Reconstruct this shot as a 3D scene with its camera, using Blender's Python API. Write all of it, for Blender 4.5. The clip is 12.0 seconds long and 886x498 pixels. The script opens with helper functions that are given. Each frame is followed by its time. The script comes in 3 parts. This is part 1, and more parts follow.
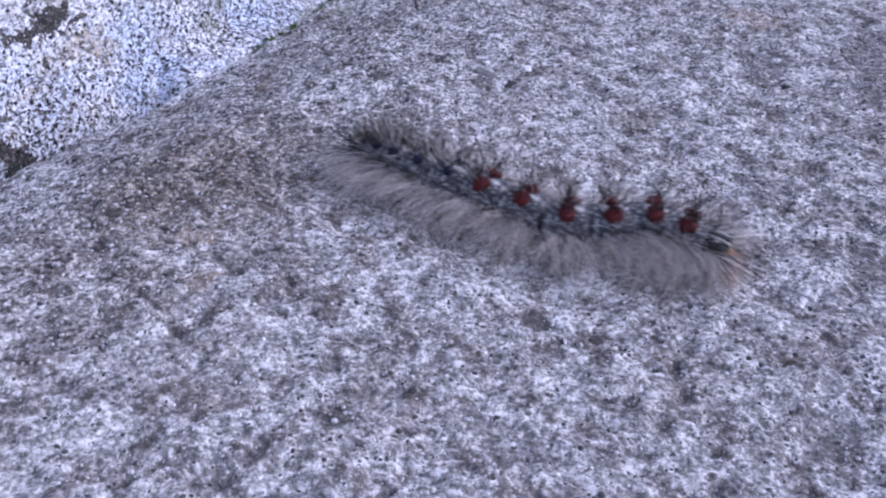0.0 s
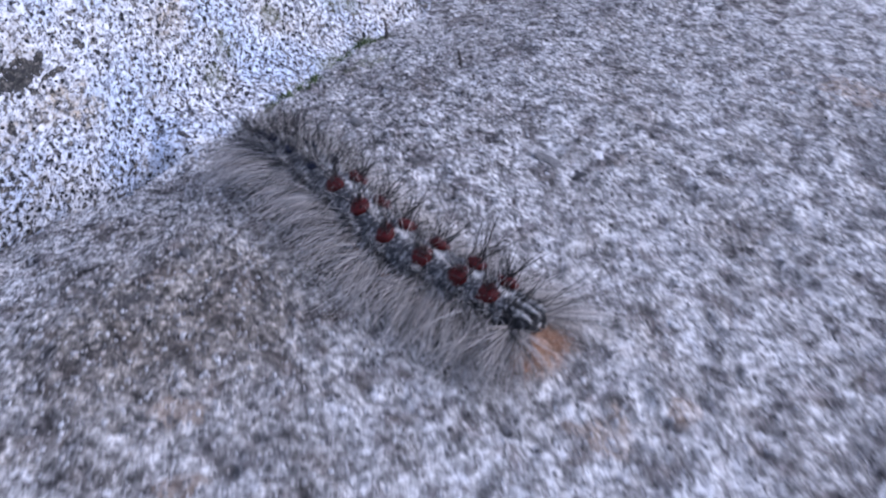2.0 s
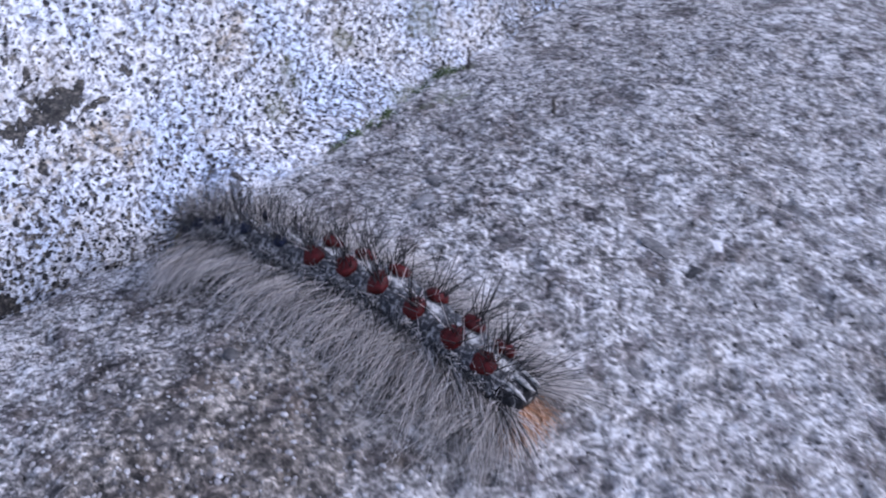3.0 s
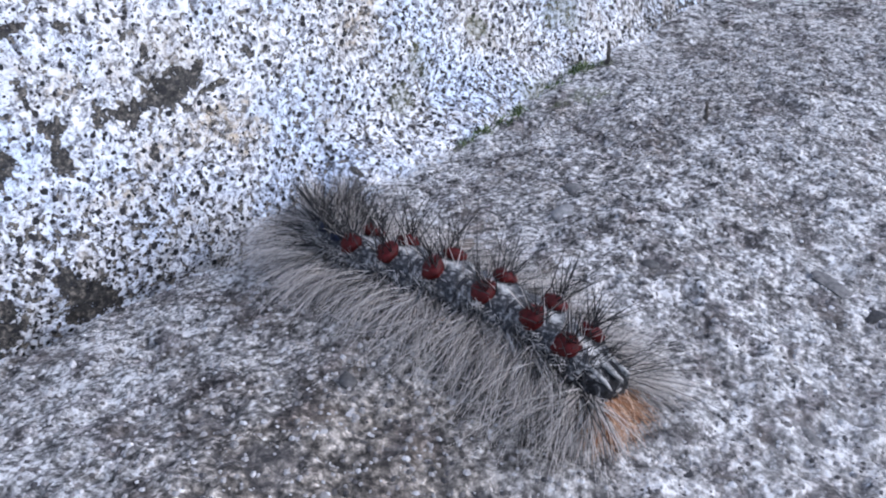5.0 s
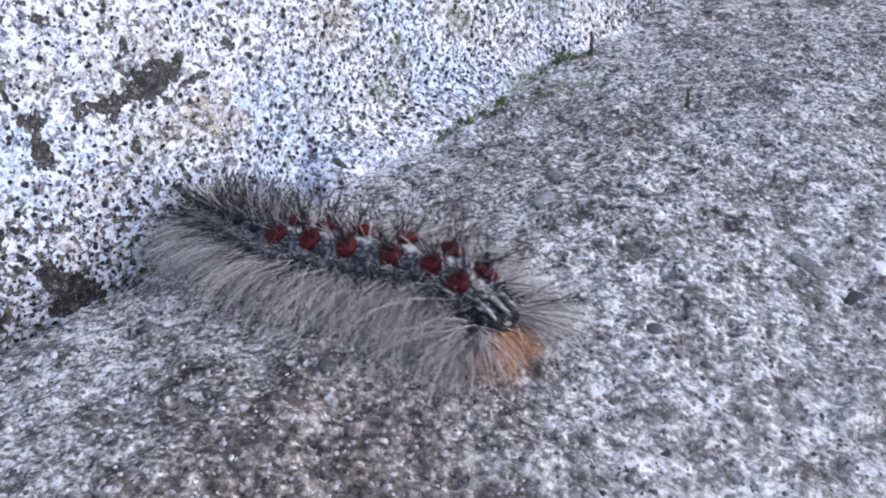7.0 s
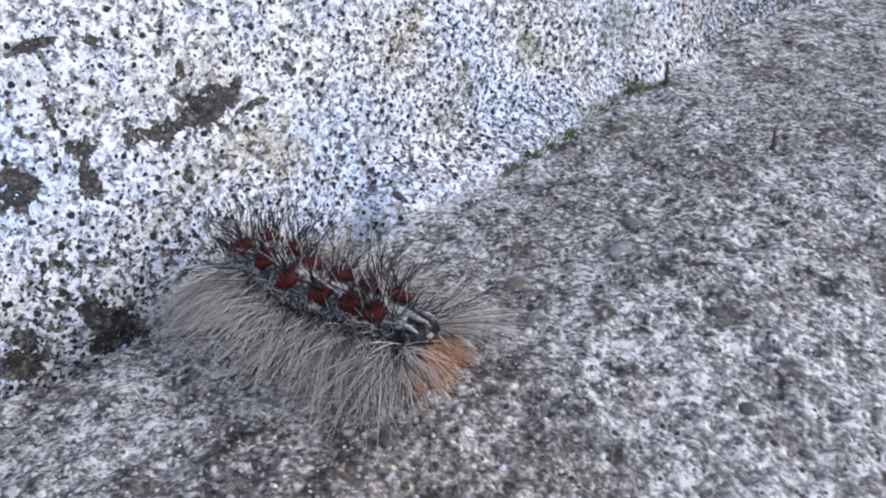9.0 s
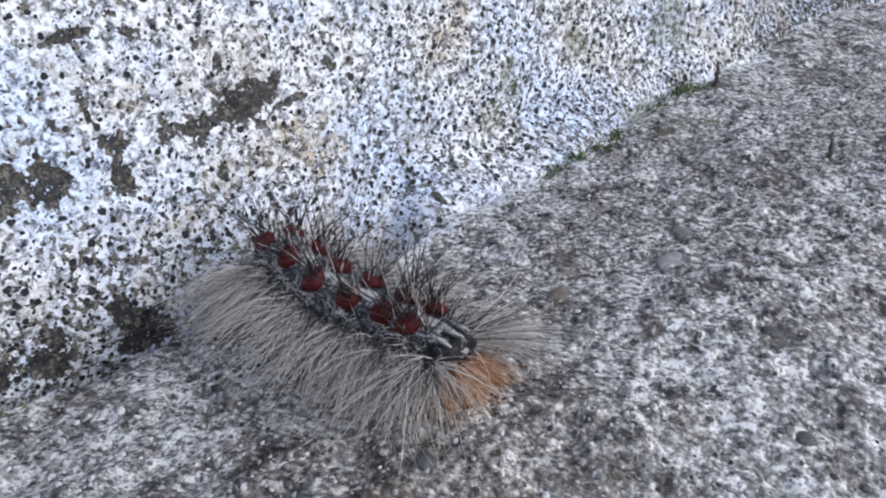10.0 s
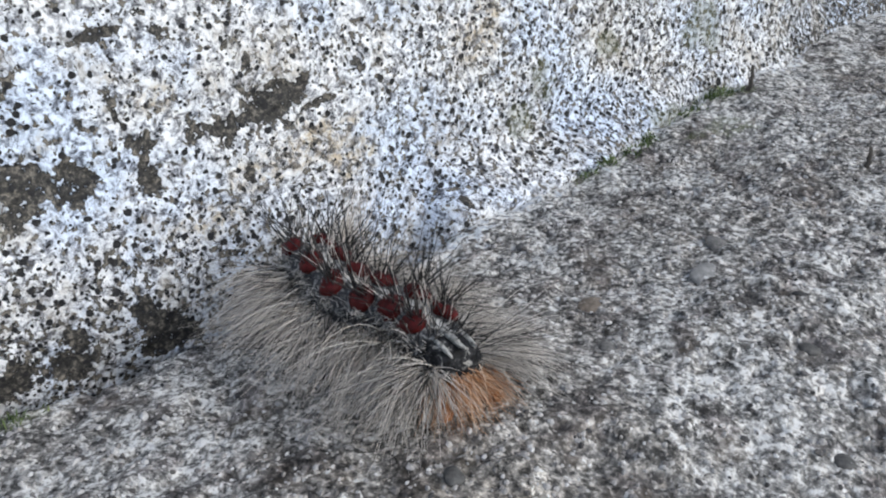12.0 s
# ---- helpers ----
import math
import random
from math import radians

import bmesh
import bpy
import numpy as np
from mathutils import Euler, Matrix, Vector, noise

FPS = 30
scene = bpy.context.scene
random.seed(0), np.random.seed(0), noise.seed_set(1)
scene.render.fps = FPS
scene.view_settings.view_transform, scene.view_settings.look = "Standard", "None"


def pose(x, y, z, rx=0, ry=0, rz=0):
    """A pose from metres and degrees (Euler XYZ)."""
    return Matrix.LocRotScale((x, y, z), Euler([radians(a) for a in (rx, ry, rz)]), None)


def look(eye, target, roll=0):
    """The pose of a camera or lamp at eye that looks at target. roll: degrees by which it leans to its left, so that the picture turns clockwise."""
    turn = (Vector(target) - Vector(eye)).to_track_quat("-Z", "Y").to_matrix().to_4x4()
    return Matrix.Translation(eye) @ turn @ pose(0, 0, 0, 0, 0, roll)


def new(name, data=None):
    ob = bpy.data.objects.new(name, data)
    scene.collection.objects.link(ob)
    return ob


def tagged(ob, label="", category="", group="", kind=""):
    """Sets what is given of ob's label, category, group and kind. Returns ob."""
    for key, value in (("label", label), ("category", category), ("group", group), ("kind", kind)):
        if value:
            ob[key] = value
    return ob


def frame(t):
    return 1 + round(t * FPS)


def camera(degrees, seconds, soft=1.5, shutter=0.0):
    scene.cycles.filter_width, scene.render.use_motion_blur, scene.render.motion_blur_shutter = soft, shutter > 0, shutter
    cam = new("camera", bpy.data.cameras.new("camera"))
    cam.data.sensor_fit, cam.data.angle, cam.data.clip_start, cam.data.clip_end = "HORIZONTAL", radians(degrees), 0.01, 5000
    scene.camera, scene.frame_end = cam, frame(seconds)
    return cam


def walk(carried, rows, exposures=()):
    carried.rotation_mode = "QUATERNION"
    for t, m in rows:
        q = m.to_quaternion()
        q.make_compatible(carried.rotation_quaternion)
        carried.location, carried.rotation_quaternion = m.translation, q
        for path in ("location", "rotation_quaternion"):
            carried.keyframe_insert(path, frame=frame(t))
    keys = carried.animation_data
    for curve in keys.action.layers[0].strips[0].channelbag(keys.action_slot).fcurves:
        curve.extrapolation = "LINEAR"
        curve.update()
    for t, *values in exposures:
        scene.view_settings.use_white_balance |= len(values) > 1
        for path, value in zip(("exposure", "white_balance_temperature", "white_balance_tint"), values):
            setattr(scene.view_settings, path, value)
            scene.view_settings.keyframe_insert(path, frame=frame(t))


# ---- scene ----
cam = camera(50.7, 12.0, soft=2.0, shutter=0.8)
PATH = [
    (0.0, (0.00000, -0.08312, 0.05516), (0.00000, -0.01646, 0.01093), 4.34),
    (0.5, (-0.00030, -0.08266, 0.05513), (0.00048, -0.01574, 0.01129), 4.00),
    (1.0, (-0.00337, -0.07588, 0.05417), (-0.00229, -0.00900, 0.01028), 4.66),
    (1.5, (-0.00495, -0.06577, 0.05355), (-0.00460, 0.00135, 0.01003), 5.36),
    (2.0, (-0.00637, -0.05404, 0.05287), (-0.00691, 0.01273, 0.00881), 6.38),
    (2.5, (-0.00992, -0.04224, 0.05355), (-0.01146, 0.02405, 0.00879), 7.83),
    (3.0, (-0.01297, -0.03464, 0.05279), (-0.01674, 0.03087, 0.00703), 9.20),
    (3.5, (-0.01556, -0.02978, 0.05261), (-0.02175, 0.03479, 0.00580), 9.93),
    (3.7, (-0.01743, -0.02800, 0.05151), (-0.02446, 0.03645, 0.00463), 10.23),
    (5.3, (-0.01847, -0.02575, 0.04830), (-0.03004, 0.03742, 0.00061), 8.67),
    (5.5, (-0.01772, -0.02603, 0.04817), (-0.02930, 0.03719, 0.00054), 8.37),
    (6.0, (-0.01691, -0.02640, 0.04825), (-0.02814, 0.03696, 0.00072), 8.37),
    (6.5, (-0.01631, -0.02681, 0.04775), (-0.02732, 0.03673, 0.00040), 8.15),
    (7.0, (-0.01668, -0.02634, 0.04792), (-0.02751, 0.03707, 0.00036), 8.43),
    (7.2, (-0.01709, -0.02555, 0.04843), (-0.02809, 0.03737, 0.00027), 8.60),
    (8.8, (-0.02094, -0.02031, 0.04728), (-0.03430, 0.04248, -0.00046), 9.16),
    (9.0, (-0.02145, -0.01977, 0.04718), (-0.03524, 0.04286, -0.00064), 9.27),
    (9.5, (-0.02254, -0.01834, 0.04688), (-0.03726, 0.04372, -0.00140), 9.46),
    (10.0, (-0.02362, -0.01678, 0.04637), (-0.03928, 0.04452, -0.00259), 9.68),
    (10.5, (-0.02393, -0.01649, 0.04631), (-0.04014, 0.04442, -0.00296), 9.62),
    (11.0, (-0.02504, -0.01526, 0.04623), (-0.04158, 0.04517, -0.00352), 10.11),
    (11.5, (-0.02510, -0.01528, 0.04621), (-0.04196, 0.04511, -0.00346), 9.97),
    (12.0, (-0.02505, -0.01536, 0.04623), (-0.04202, 0.04507, -0.00337), 9.89),
]
# the clip's own exposure and white balance: bluish and dim at first, then clearer
EXPOSURES = [(0.0, 0.15, 5300, 29), (2.0, 0.15, 5280, 23), (3.7, 0.19, 5350, 21), (5.3, 0.34, 5600, 14), (7.2, 0.34, 5650, 17), (9.0, 0.24, 5850, 13), (10.5, 0.17, 6000, 9), (12.0, 0.15, 6250, 6)]
walk(cam, [(t, look(eye, target, roll)) for t, eye, target, roll in PATH], EXPOSURES)

# ---- world and light: open shade under a bright sky ----
world = bpy.data.worlds.new("world")
scene.world = world
world.use_nodes = True
sky = world.node_tree.nodes.new("ShaderNodeTexSky")
sky.sky_type = "NISHITA"
sky.sun_disc = False
sky.sun_elevation, sky.sun_rotation = radians(48), radians(98)
sky.air_density, sky.dust_density = 1.2, 2.5
world.node_tree.links.new(sky.outputs[0], world.node_tree.nodes["Background"].inputs[0])
world.node_tree.nodes["Background"].inputs[1].default_value = 0.13
sun = new("sun", bpy.data.lights.new("sun", "SUN"))
sun.data.energy, sun.data.angle, sun.data.color = 1.5, radians(55), (1.0, 0.96, 0.9)
sun.matrix_world = pose(0.3, 0.2, 1.0, 42, 0, 82)

MM = 0.001


# ---- material helpers ----
def material(name, rough=0.8):
    m = bpy.data.materials.new(name)
    m.use_nodes = True
    shader = m.node_tree.nodes["Principled BSDF"]
    shader.inputs["Roughness"].default_value = rough
    return m, m.node_tree, shader


def node(tree, kind, **inputs):
    n = tree.nodes.new(kind)
    for key, value in inputs.items():
        n.inputs[key.replace("_", " ")].default_value = value
    return n


def noise_of(tree, where, scale, detail=3.0, rough=0.55, warp=0.0):
    n = node(tree, "ShaderNodeTexNoise", Scale=scale, Detail=detail, Roughness=rough, Distortion=warp)
    tree.links.new(where, n.inputs["Vector"])
    return n.outputs[0]


def ramp(tree, value, *stops):
    n = tree.nodes.new("ShaderNodeValToRGB")
    e = n.color_ramp.elements
    low, high = min(0.0, stops[0][0]), max(1.0, stops[-1][0])
    if (low, high) != (0.0, 1.0):
        value = calc(tree, "DIVIDE", calc(tree, "SUBTRACT", value, low), high - low)
    while len(e) < len(stops):
        e.new(0.5)
    for k, (at, colour) in enumerate(stops):
        e[k].position = (at - low) / (high - low)
        e[k].color = (*colour, 1) if isinstance(colour, tuple) else (colour, colour, colour, 1)
    tree.links.new(value, n.inputs[0])
    return n.outputs[0]


def mixed(tree, factor, a, b, blend="MIX"):
    n = tree.nodes.new("ShaderNodeMix")
    n.data_type, n.blend_type = "RGBA", blend
    for value, socket in ((factor, n.inputs[0]), (a, n.inputs[6]), (b, n.inputs[7])):
        if isinstance(value, bpy.types.NodeSocket):
            tree.links.new(value, socket)
        elif isinstance(value, tuple):
            socket.default_value = (*value, 1)
        else:
            socket.default_value = value
    return n.outputs[2]


def calc(tree, op, a, b=0.0):
    n = tree.nodes.new("ShaderNodeMath")
    n.operation = op
    for value, socket in ((a, n.inputs[0]), (b, n.inputs[1])):
        if isinstance(value, bpy.types.NodeSocket):
            tree.links.new(value, socket)
        else:
            socket.default_value = value
    return n.outputs[0]


def relief(tree, shader, height, distance, strength=1.0):
    n = node(tree, "ShaderNodeBump", Strength=strength, Distance=distance)
    tree.links.new(height, n.inputs["Height"])
    tree.links.new(n.outputs[0], shader.inputs["Normal"])


def own_space(tree):
    return tree.nodes.new("ShaderNodeTexCoord").outputs["Object"]


def attribute(tree, name):
    n = tree.nodes.new("ShaderNodeAttribute")
    n.attribute_name = name
    return n.outputs["Fac"]


def cells(tree, at, scale, warp, size):
    """Angular grains: a random value for each grain, and how deep a point lies inside its grain."""
    shift = tree.nodes.new("ShaderNodeTexNoise")
    shift.inputs["Scale"].default_value, shift.inputs["Detail"].default_value = warp, 2.0
    tree.links.new(at, shift.inputs["Vector"])
    bent = tree.nodes.new("ShaderNodeVectorMath")
    bent.operation = "MULTIPLY_ADD"
    tree.links.new(shift.outputs["Color"], bent.inputs[0])
    bent.inputs[1].default_value = (size, size, size)
    tree.links.new(at, bent.inputs[2])
    n = tree.nodes.new("ShaderNodeTexVoronoi")
    n.inputs["Scale"].default_value = scale
    tree.links.new(bent.outputs[0], n.inputs["Vector"])
    pick = tree.nodes.new("ShaderNodeSeparateColor")
    tree.links.new(n.outputs["Color"], pick.inputs[0])
    return pick.outputs[0], n.outputs["Distance"]


def concrete_material():
    m, tree, shader = material("weathered_concrete", 0.92)
    at = own_space(tree)
    # cement with sand grains of two sizes in it, some dark, some quartz white
    coarse, depth = cells(tree, at, 1750, 1500, 0.0007)
    fine, _ = cells(tree, at, 3300, 3000, 0.0004)
    level = calc(tree, "ADD", calc(tree, "MULTIPLY", noise_of(tree, at, 1450, 4, 0.68), 0.74), calc(tree, "MULTIPLY", noise_of(tree, at, 430, 3, 0.6), 0.26))
    cement = ramp(tree, level, (0.385, 0.035), (0.45, 0.19), (0.515, 0.42), (0.575, 0.72), (0.625, 1.0))
    sand = ramp(tree, coarse, (0.0, 0.25), (0.16, 0.62), (0.40, 0.92), (0.72, 1.08), (0.88, 1.45), (1.0, 2.2))
    dust = ramp(tree, fine, (0.0, 0.1), (0.18, 0.52), (0.45, 0.92), (0.75, 1.1), (0.92, 1.75), (1.0, 2.6))
    # out on the flat the cement skin still covers the sand
    skin = attribute(tree, "skin")
    cement = mixed(tree, calc(tree, "MULTIPLY", skin, 0.28), cement, (0.40, 0.40, 0.40))
    bare = calc(tree, "SUBTRACT", 1.0, calc(tree, "MULTIPLY", skin, 0.5))
    colour = mixed(tree, calc(tree, "MULTIPLY", bare, ramp(tree, noise_of(tree, at, 520, 3, 0.6), (0.36, 0.35), (0.60, 0.9))), cement, sand, "MULTIPLY")
    colour = mixed(tree, calc(tree, "MULTIPLY", bare, ramp(tree, noise_of(tree, at, 700, 3, 0.6), (0.36, 0.4), (0.60, 0.9))), colour, dust, "MULTIPLY")
    broad = ramp(tree, noise_of(tree, at, 95, 5, 0.66), (0.35, (0.70, 0.655, 0.61)), (0.5, (1.13, 1.10, 1.055)), (0.66, (1.42, 1.40, 1.36)))
    colour = mixed(tree, 1.0, colour, broad, "MULTIPLY")
    patch = ramp(tree, noise_of(tree, at, 330, 4, 0.65), (0.35, 0.55), (0.5, 1.02), (0.65, 1.46))
    colour = mixed(tree, 1.0, colour, patch, "MULTIPLY")
    blotch = ramp(tree, noise_of(tree, at, 250, 4, 0.62, 0.4), (0.50, 1.0), (0.62, (0.39, 0.37, 0.375)))
    colour = mixed(tree, 1.0, colour, blotch, "MULTIPLY")
    dirt_and_dark = ramp(tree, calc(tree, "ADD", attribute(tree, "dirt_and_dark"), calc(tree, "MULTIPLY", calc(tree, "SUBTRACT", noise_of(tree, at, 330, 4, 0.65), 0.5), 1.1)), (0.05, 0.0), (0.95, 1.0))
    colour = mixed(tree, dirt_and_dark, colour, mixed(tree, 1.0, colour, (0.46, 0.42, 0.375), "MULTIPLY"))
    # lighter over one broad area out on the flat
    colour = mixed(tree, attribute(tree, "pale"), colour, mixed(tree, 1.0, colour, (1.2, 1.19, 1.18), "MULTIPLY"))
    tan = ramp(tree, noise_of(tree, at, 260, 4), (0.54, 0.0), (0.70, 1.0))
    colour = mixed(tree, calc(tree, "MULTIPLY", tan, 0.18), colour, (0.33, 0.265, 0.20))
    ochre = ramp(tree, calc(tree, "ADD", attribute(tree, "ochre"), calc(tree, "MULTIPLY", noise_of(tree, at, 900, 3), 0.8)), (0.6, 0.0), (1.0, 0.35))
    colour = mixed(tree, ochre, colour, (0.36, 0.24, 0.15))
    stain_and_pits = ramp(tree, calc(tree, "ADD", attribute(tree, "stain_and_pits"), calc(tree, "MULTIPLY", noise_of(tree, at, 900, 4, 0.65), 0.9)), (0.62, 0.0), (1.0, 1.0))
    colour = mixed(tree, calc(tree, "MULTIPLY", stain_and_pits, 0.72), colour, mixed(tree, 0.3, (0.06, 0.056, 0.058), colour))
    paint = ramp(tree, calc(tree, "ADD", attribute(tree, "paint"), noise_of(tree, at, 1250, 3, 0.65)), (1.0, 0.0), (1.1, 1.0))
    paint = calc(tree, "MULTIPLY", paint, ramp(tree, noise_of(tree, at, 1350, 3, 0.6), (0.45, 0.0), (0.50, 1.0)))
    colour = mixed(tree, paint, colour, ramp(tree, noise_of(tree, at, 800, 4, 0.7), (0.38, (0.44, 0.47, 0.52)), (0.54, (0.86, 0.89, 0.93))))
    green = ramp(tree, calc(tree, "ADD", attribute(tree, "algae"), calc(tree, "MULTIPLY", noise_of(tree, at, 700, 3, 0.65), 1.2)), (1.0, 0.0), (1.7, 0.5))
    colour = mixed(tree, green, colour, (0.10, 0.12, 0.045))
    colour = mixed(tree, 1.0, colour, (0.80, 0.79, 0.775), "DARKEN")
    tree.links.new(colour, shader.inputs["Base Color"])
    height = calc(tree, "ADD", calc(tree, "MULTIPLY", level, 0.8), calc(tree, "MULTIPLY", calc(tree, "ADD", coarse, calc(tree, "MULTIPLY", depth, -0.8)), 0.35))
    relief(tree, shader, calc(tree, "ADD", height, calc(tree, "MULTIPLY", fine, 0.2)), 0.00045, 1.0)
    return m


def paint_material():
    m, tree, shader = material("chipped_white_paint", 0.75)
    at = own_space(tree)
    bare, wear = attribute(tree, "bare"), attribute(tree, "wear")
    specks = calc(tree, "SUBTRACT", calc(tree, "MULTIPLY", noise_of(tree, at, 1500, 3, 0.6), 1.3), 0.15)
    # specks of bare mortar through the paint, more of them where it is worn
    level = calc(tree, "ADD", specks, calc(tree, "ADD", calc(tree, "MULTIPLY", bare, 0.30), calc(tree, "MULTIPLY", wear, 0.07)))
    level = calc(tree, "ADD", level, calc(tree, "MULTIPLY", calc(tree, "SUBTRACT", noise_of(tree, at, 190, 3, 0.6), 0.5), 0.22))
    chip = ramp(tree, level, (0.65, 0.0), (0.68, 1.0))
    # round pocks of two sizes where air bubbles have broken through, closer together where it is worn
    pocks = []
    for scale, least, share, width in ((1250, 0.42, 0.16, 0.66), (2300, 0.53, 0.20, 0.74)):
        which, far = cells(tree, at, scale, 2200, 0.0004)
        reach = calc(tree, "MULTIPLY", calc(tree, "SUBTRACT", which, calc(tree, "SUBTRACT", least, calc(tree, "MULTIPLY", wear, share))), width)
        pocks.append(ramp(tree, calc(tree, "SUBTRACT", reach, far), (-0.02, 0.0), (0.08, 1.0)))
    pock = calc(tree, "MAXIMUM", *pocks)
    chip = calc(tree, "MAXIMUM", chip, pock)
    white = ramp(tree, noise_of(tree, at, 1250, 5, 0.74, 0.5), (0.37, (0.09, 0.09, 0.10)), (0.45, (0.38, 0.385, 0.41)), (0.515, (0.78, 0.785, 0.81)), (0.585, (0.975, 0.975, 0.98)))
    # thin paint lets the tan mortar through
    yellow = ramp(tree, calc(tree, "ADD", noise_of(tree, at, 170, 5, 0.7), calc(tree, "MULTIPLY", wear, 0.04)), (0.53, 0.0), (0.69, 0.66))
    yellow = calc(tree, "MULTIPLY", yellow, ramp(tree, noise_of(tree, at, 1300, 3, 0.6), (0.40, 1.0), (0.60, 0.25)))
    cool = ramp(tree, noise_of(tree, at, 75, 3, 0.6), (0.42, (0.82, 0.91, 1.05)), (0.58, (0.98, 0.98, 0.98)))
    white = mixed(tree, 1.0, white, cool, "MULTIPLY")
    white = mixed(tree, yellow, white, (0.42, 0.36, 0.27))
    thin = calc(tree, "MULTIPLY", attribute(tree, "tan"), ramp(tree, noise_of(tree, at, 1000, 4, 0.65), (0.40, 1.0), (0.58, 0.1)))
    white = mixed(tree, thin, white, mixed(tree, 1.0, white, (0.62, 0.52, 0.38), "MULTIPLY"))
    mortar = ramp(tree, noise_of(tree, at, 1500, 4, 0.75), (0.38, (0.008, 0.008, 0.009)), (0.53, (0.050, 0.046, 0.041)), (0.66, (0.24, 0.215, 0.18)))
    green = ramp(tree, calc(tree, "ADD", attribute(tree, "algae"), calc(tree, "MULTIPLY", noise_of(tree, at, 800, 3, 0.65), 1.2)), (1.0, 0.0), (1.7, 0.5))
    colour = mixed(tree, chip, white, mortar)
    # the dark of the sunken pocks is put into the colour
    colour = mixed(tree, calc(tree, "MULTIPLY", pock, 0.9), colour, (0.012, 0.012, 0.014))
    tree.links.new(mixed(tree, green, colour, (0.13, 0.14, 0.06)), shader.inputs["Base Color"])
    height = calc(tree, "SUBTRACT", calc(tree, "MULTIPLY", noise_of(tree, at, 1800, 3), 0.5), chip)
    relief(tree, shader, height, 0.0006, 1.0)
    return m


def grain_material():
    m, tree, shader = material("sand_grain", 0.7)
    at = own_space(tree)
    rand = tree.nodes.new("ShaderNodeNewGeometry").outputs["Random Per Island"]
    colour = ramp(tree, rand, (0.0, (0.035, 0.033, 0.035)), (0.2, (0.13, 0.12, 0.115)), (0.4, (0.26, 0.245, 0.235)), (0.7, (0.40, 0.385, 0.375)), (0.9, (0.50, 0.49, 0.485)), (1.0, (0.68, 0.67, 0.66)))
    colour = mixed(tree, 0.5, colour, ramp(tree, noise_of(tree, at, 5000, 2), (0.3, 0.5), (0.7, 1.5)), "MULTIPLY")
    tree.links.new(colour, shader.inputs["Base Color"])
    return m


def hair_material(name, dark, mid, light):
    m, tree, shader = material(name, 0.45)
    rand = tree.nodes.new("ShaderNodeNewGeometry").outputs["Random Per Island"]
    tree.links.new(ramp(tree, rand, (0.0, dark), (0.45, mid), (1.0, light)), shader.inputs["Base Color"])
    return m


def skin_material():
    m, tree, shader = material("caterpillar_skin", 0.55)
    at = own_space(tree)
    mottle = ramp(tree, noise_of(tree, at, 1900, 4, 0.7, 0.6), (0.40, (0.010, 0.010, 0.012)), (0.52, (0.06, 0.06, 0.064)), (0.62, (0.42, 0.41, 0.39)))
    split = tree.nodes.new("ShaderNodeSeparateXYZ")
    tree.links.new(at, split.inputs[0])
    wobble = calc(tree, "MULTIPLY", calc(tree, "SUBTRACT", noise_of(tree, at, 1100, 3), 0.5), 0.0016)
    off = calc(tree, "ABSOLUTE", calc(tree, "ADD", split.outputs[0], wobble))
    line = ramp(tree, calc(tree, "MULTIPLY", off, 1000.0), (0.2, 1.0), (0.55, 0.0))
    upper = ramp(tree, calc(tree, "MULTIPLY", split.outputs[2], 500.0), (0.3, 0.0), (0.6, 1.0))
    # the pale line along the back widens between the warts and breaks at the folds
    along = calc(tree, "ADD", split.outputs[1], 0.0004)
    blot = ramp(tree, calc(tree, "MULTIPLY", calc(tree, "ABSOLUTE", along), 500.0), (0.45, 1.0), (0.85, 0.12))
    pale = calc(tree, "MULTIPLY", calc(tree, "MULTIPLY", line, upper), blot)
    colour = mixed(tree, calc(tree, "MULTIPLY", pale, ramp(tree, noise_of(tree, at, 2100, 3, 0.65), (0.40, 0.15), (0.56, 0.95))), mottle, (0.66, 0.65, 0.62))
    tree.links.new(colour, shader.inputs["Base Color"])
    relief(tree, shader, noise_of(tree, at, 2500, 3), 0.00012, 0.7)
    return m


def plate_material():
    m, tree, shader = material("rear_plate", 0.6)
    shader.inputs["Specular IOR Level"].default_value = 0.15
    at = own_space(tree)
    colour = ramp(tree, noise_of(tree, at, 1500, 4, 0.7, 0.5), (0.42, (0.007, 0.007, 0.008)), (0.56, (0.03, 0.03, 0.033)), (0.66, (0.36, 0.35, 0.33)))
    tree.links.new(colour, shader.inputs["Base Color"])
    relief(tree, shader, noise_of(tree, at, 2200, 3), 0.00015, 0.8)
    return m


def wart_material(name, deep, bright):
    m, tree, shader = material(name, 0.55)
    shader.inputs["Specular IOR Level"].default_value = 0.25
    at = own_space(tree)
    tree.links.new(ramp(tree, noise_of(tree, at, 2600, 3), (0.3, deep), (0.7, bright)), shader.inputs["Base Color"])
    relief(tree, shader, noise_of(tree, at, 4200, 2), 0.00008, 0.6)
    return m


def leg_material():
    m, tree, shader = material("orange_proleg", 0.65)
    shader.inputs["Specular IOR Level"].default_value = 0.25
    at = own_space(tree)
    tree.links.new(ramp(tree, noise_of(tree, at, 1500, 3), (0.36, (0.07, 0.025, 0.012)), (0.52, (0.36, 0.12, 0.035)), (0.68, (0.56, 0.27, 0.10))), shader.inputs["Base Color"])
    relief(tree, shader, noise_of(tree, at, 2600, 3), 0.00015, 0.8)
    return m


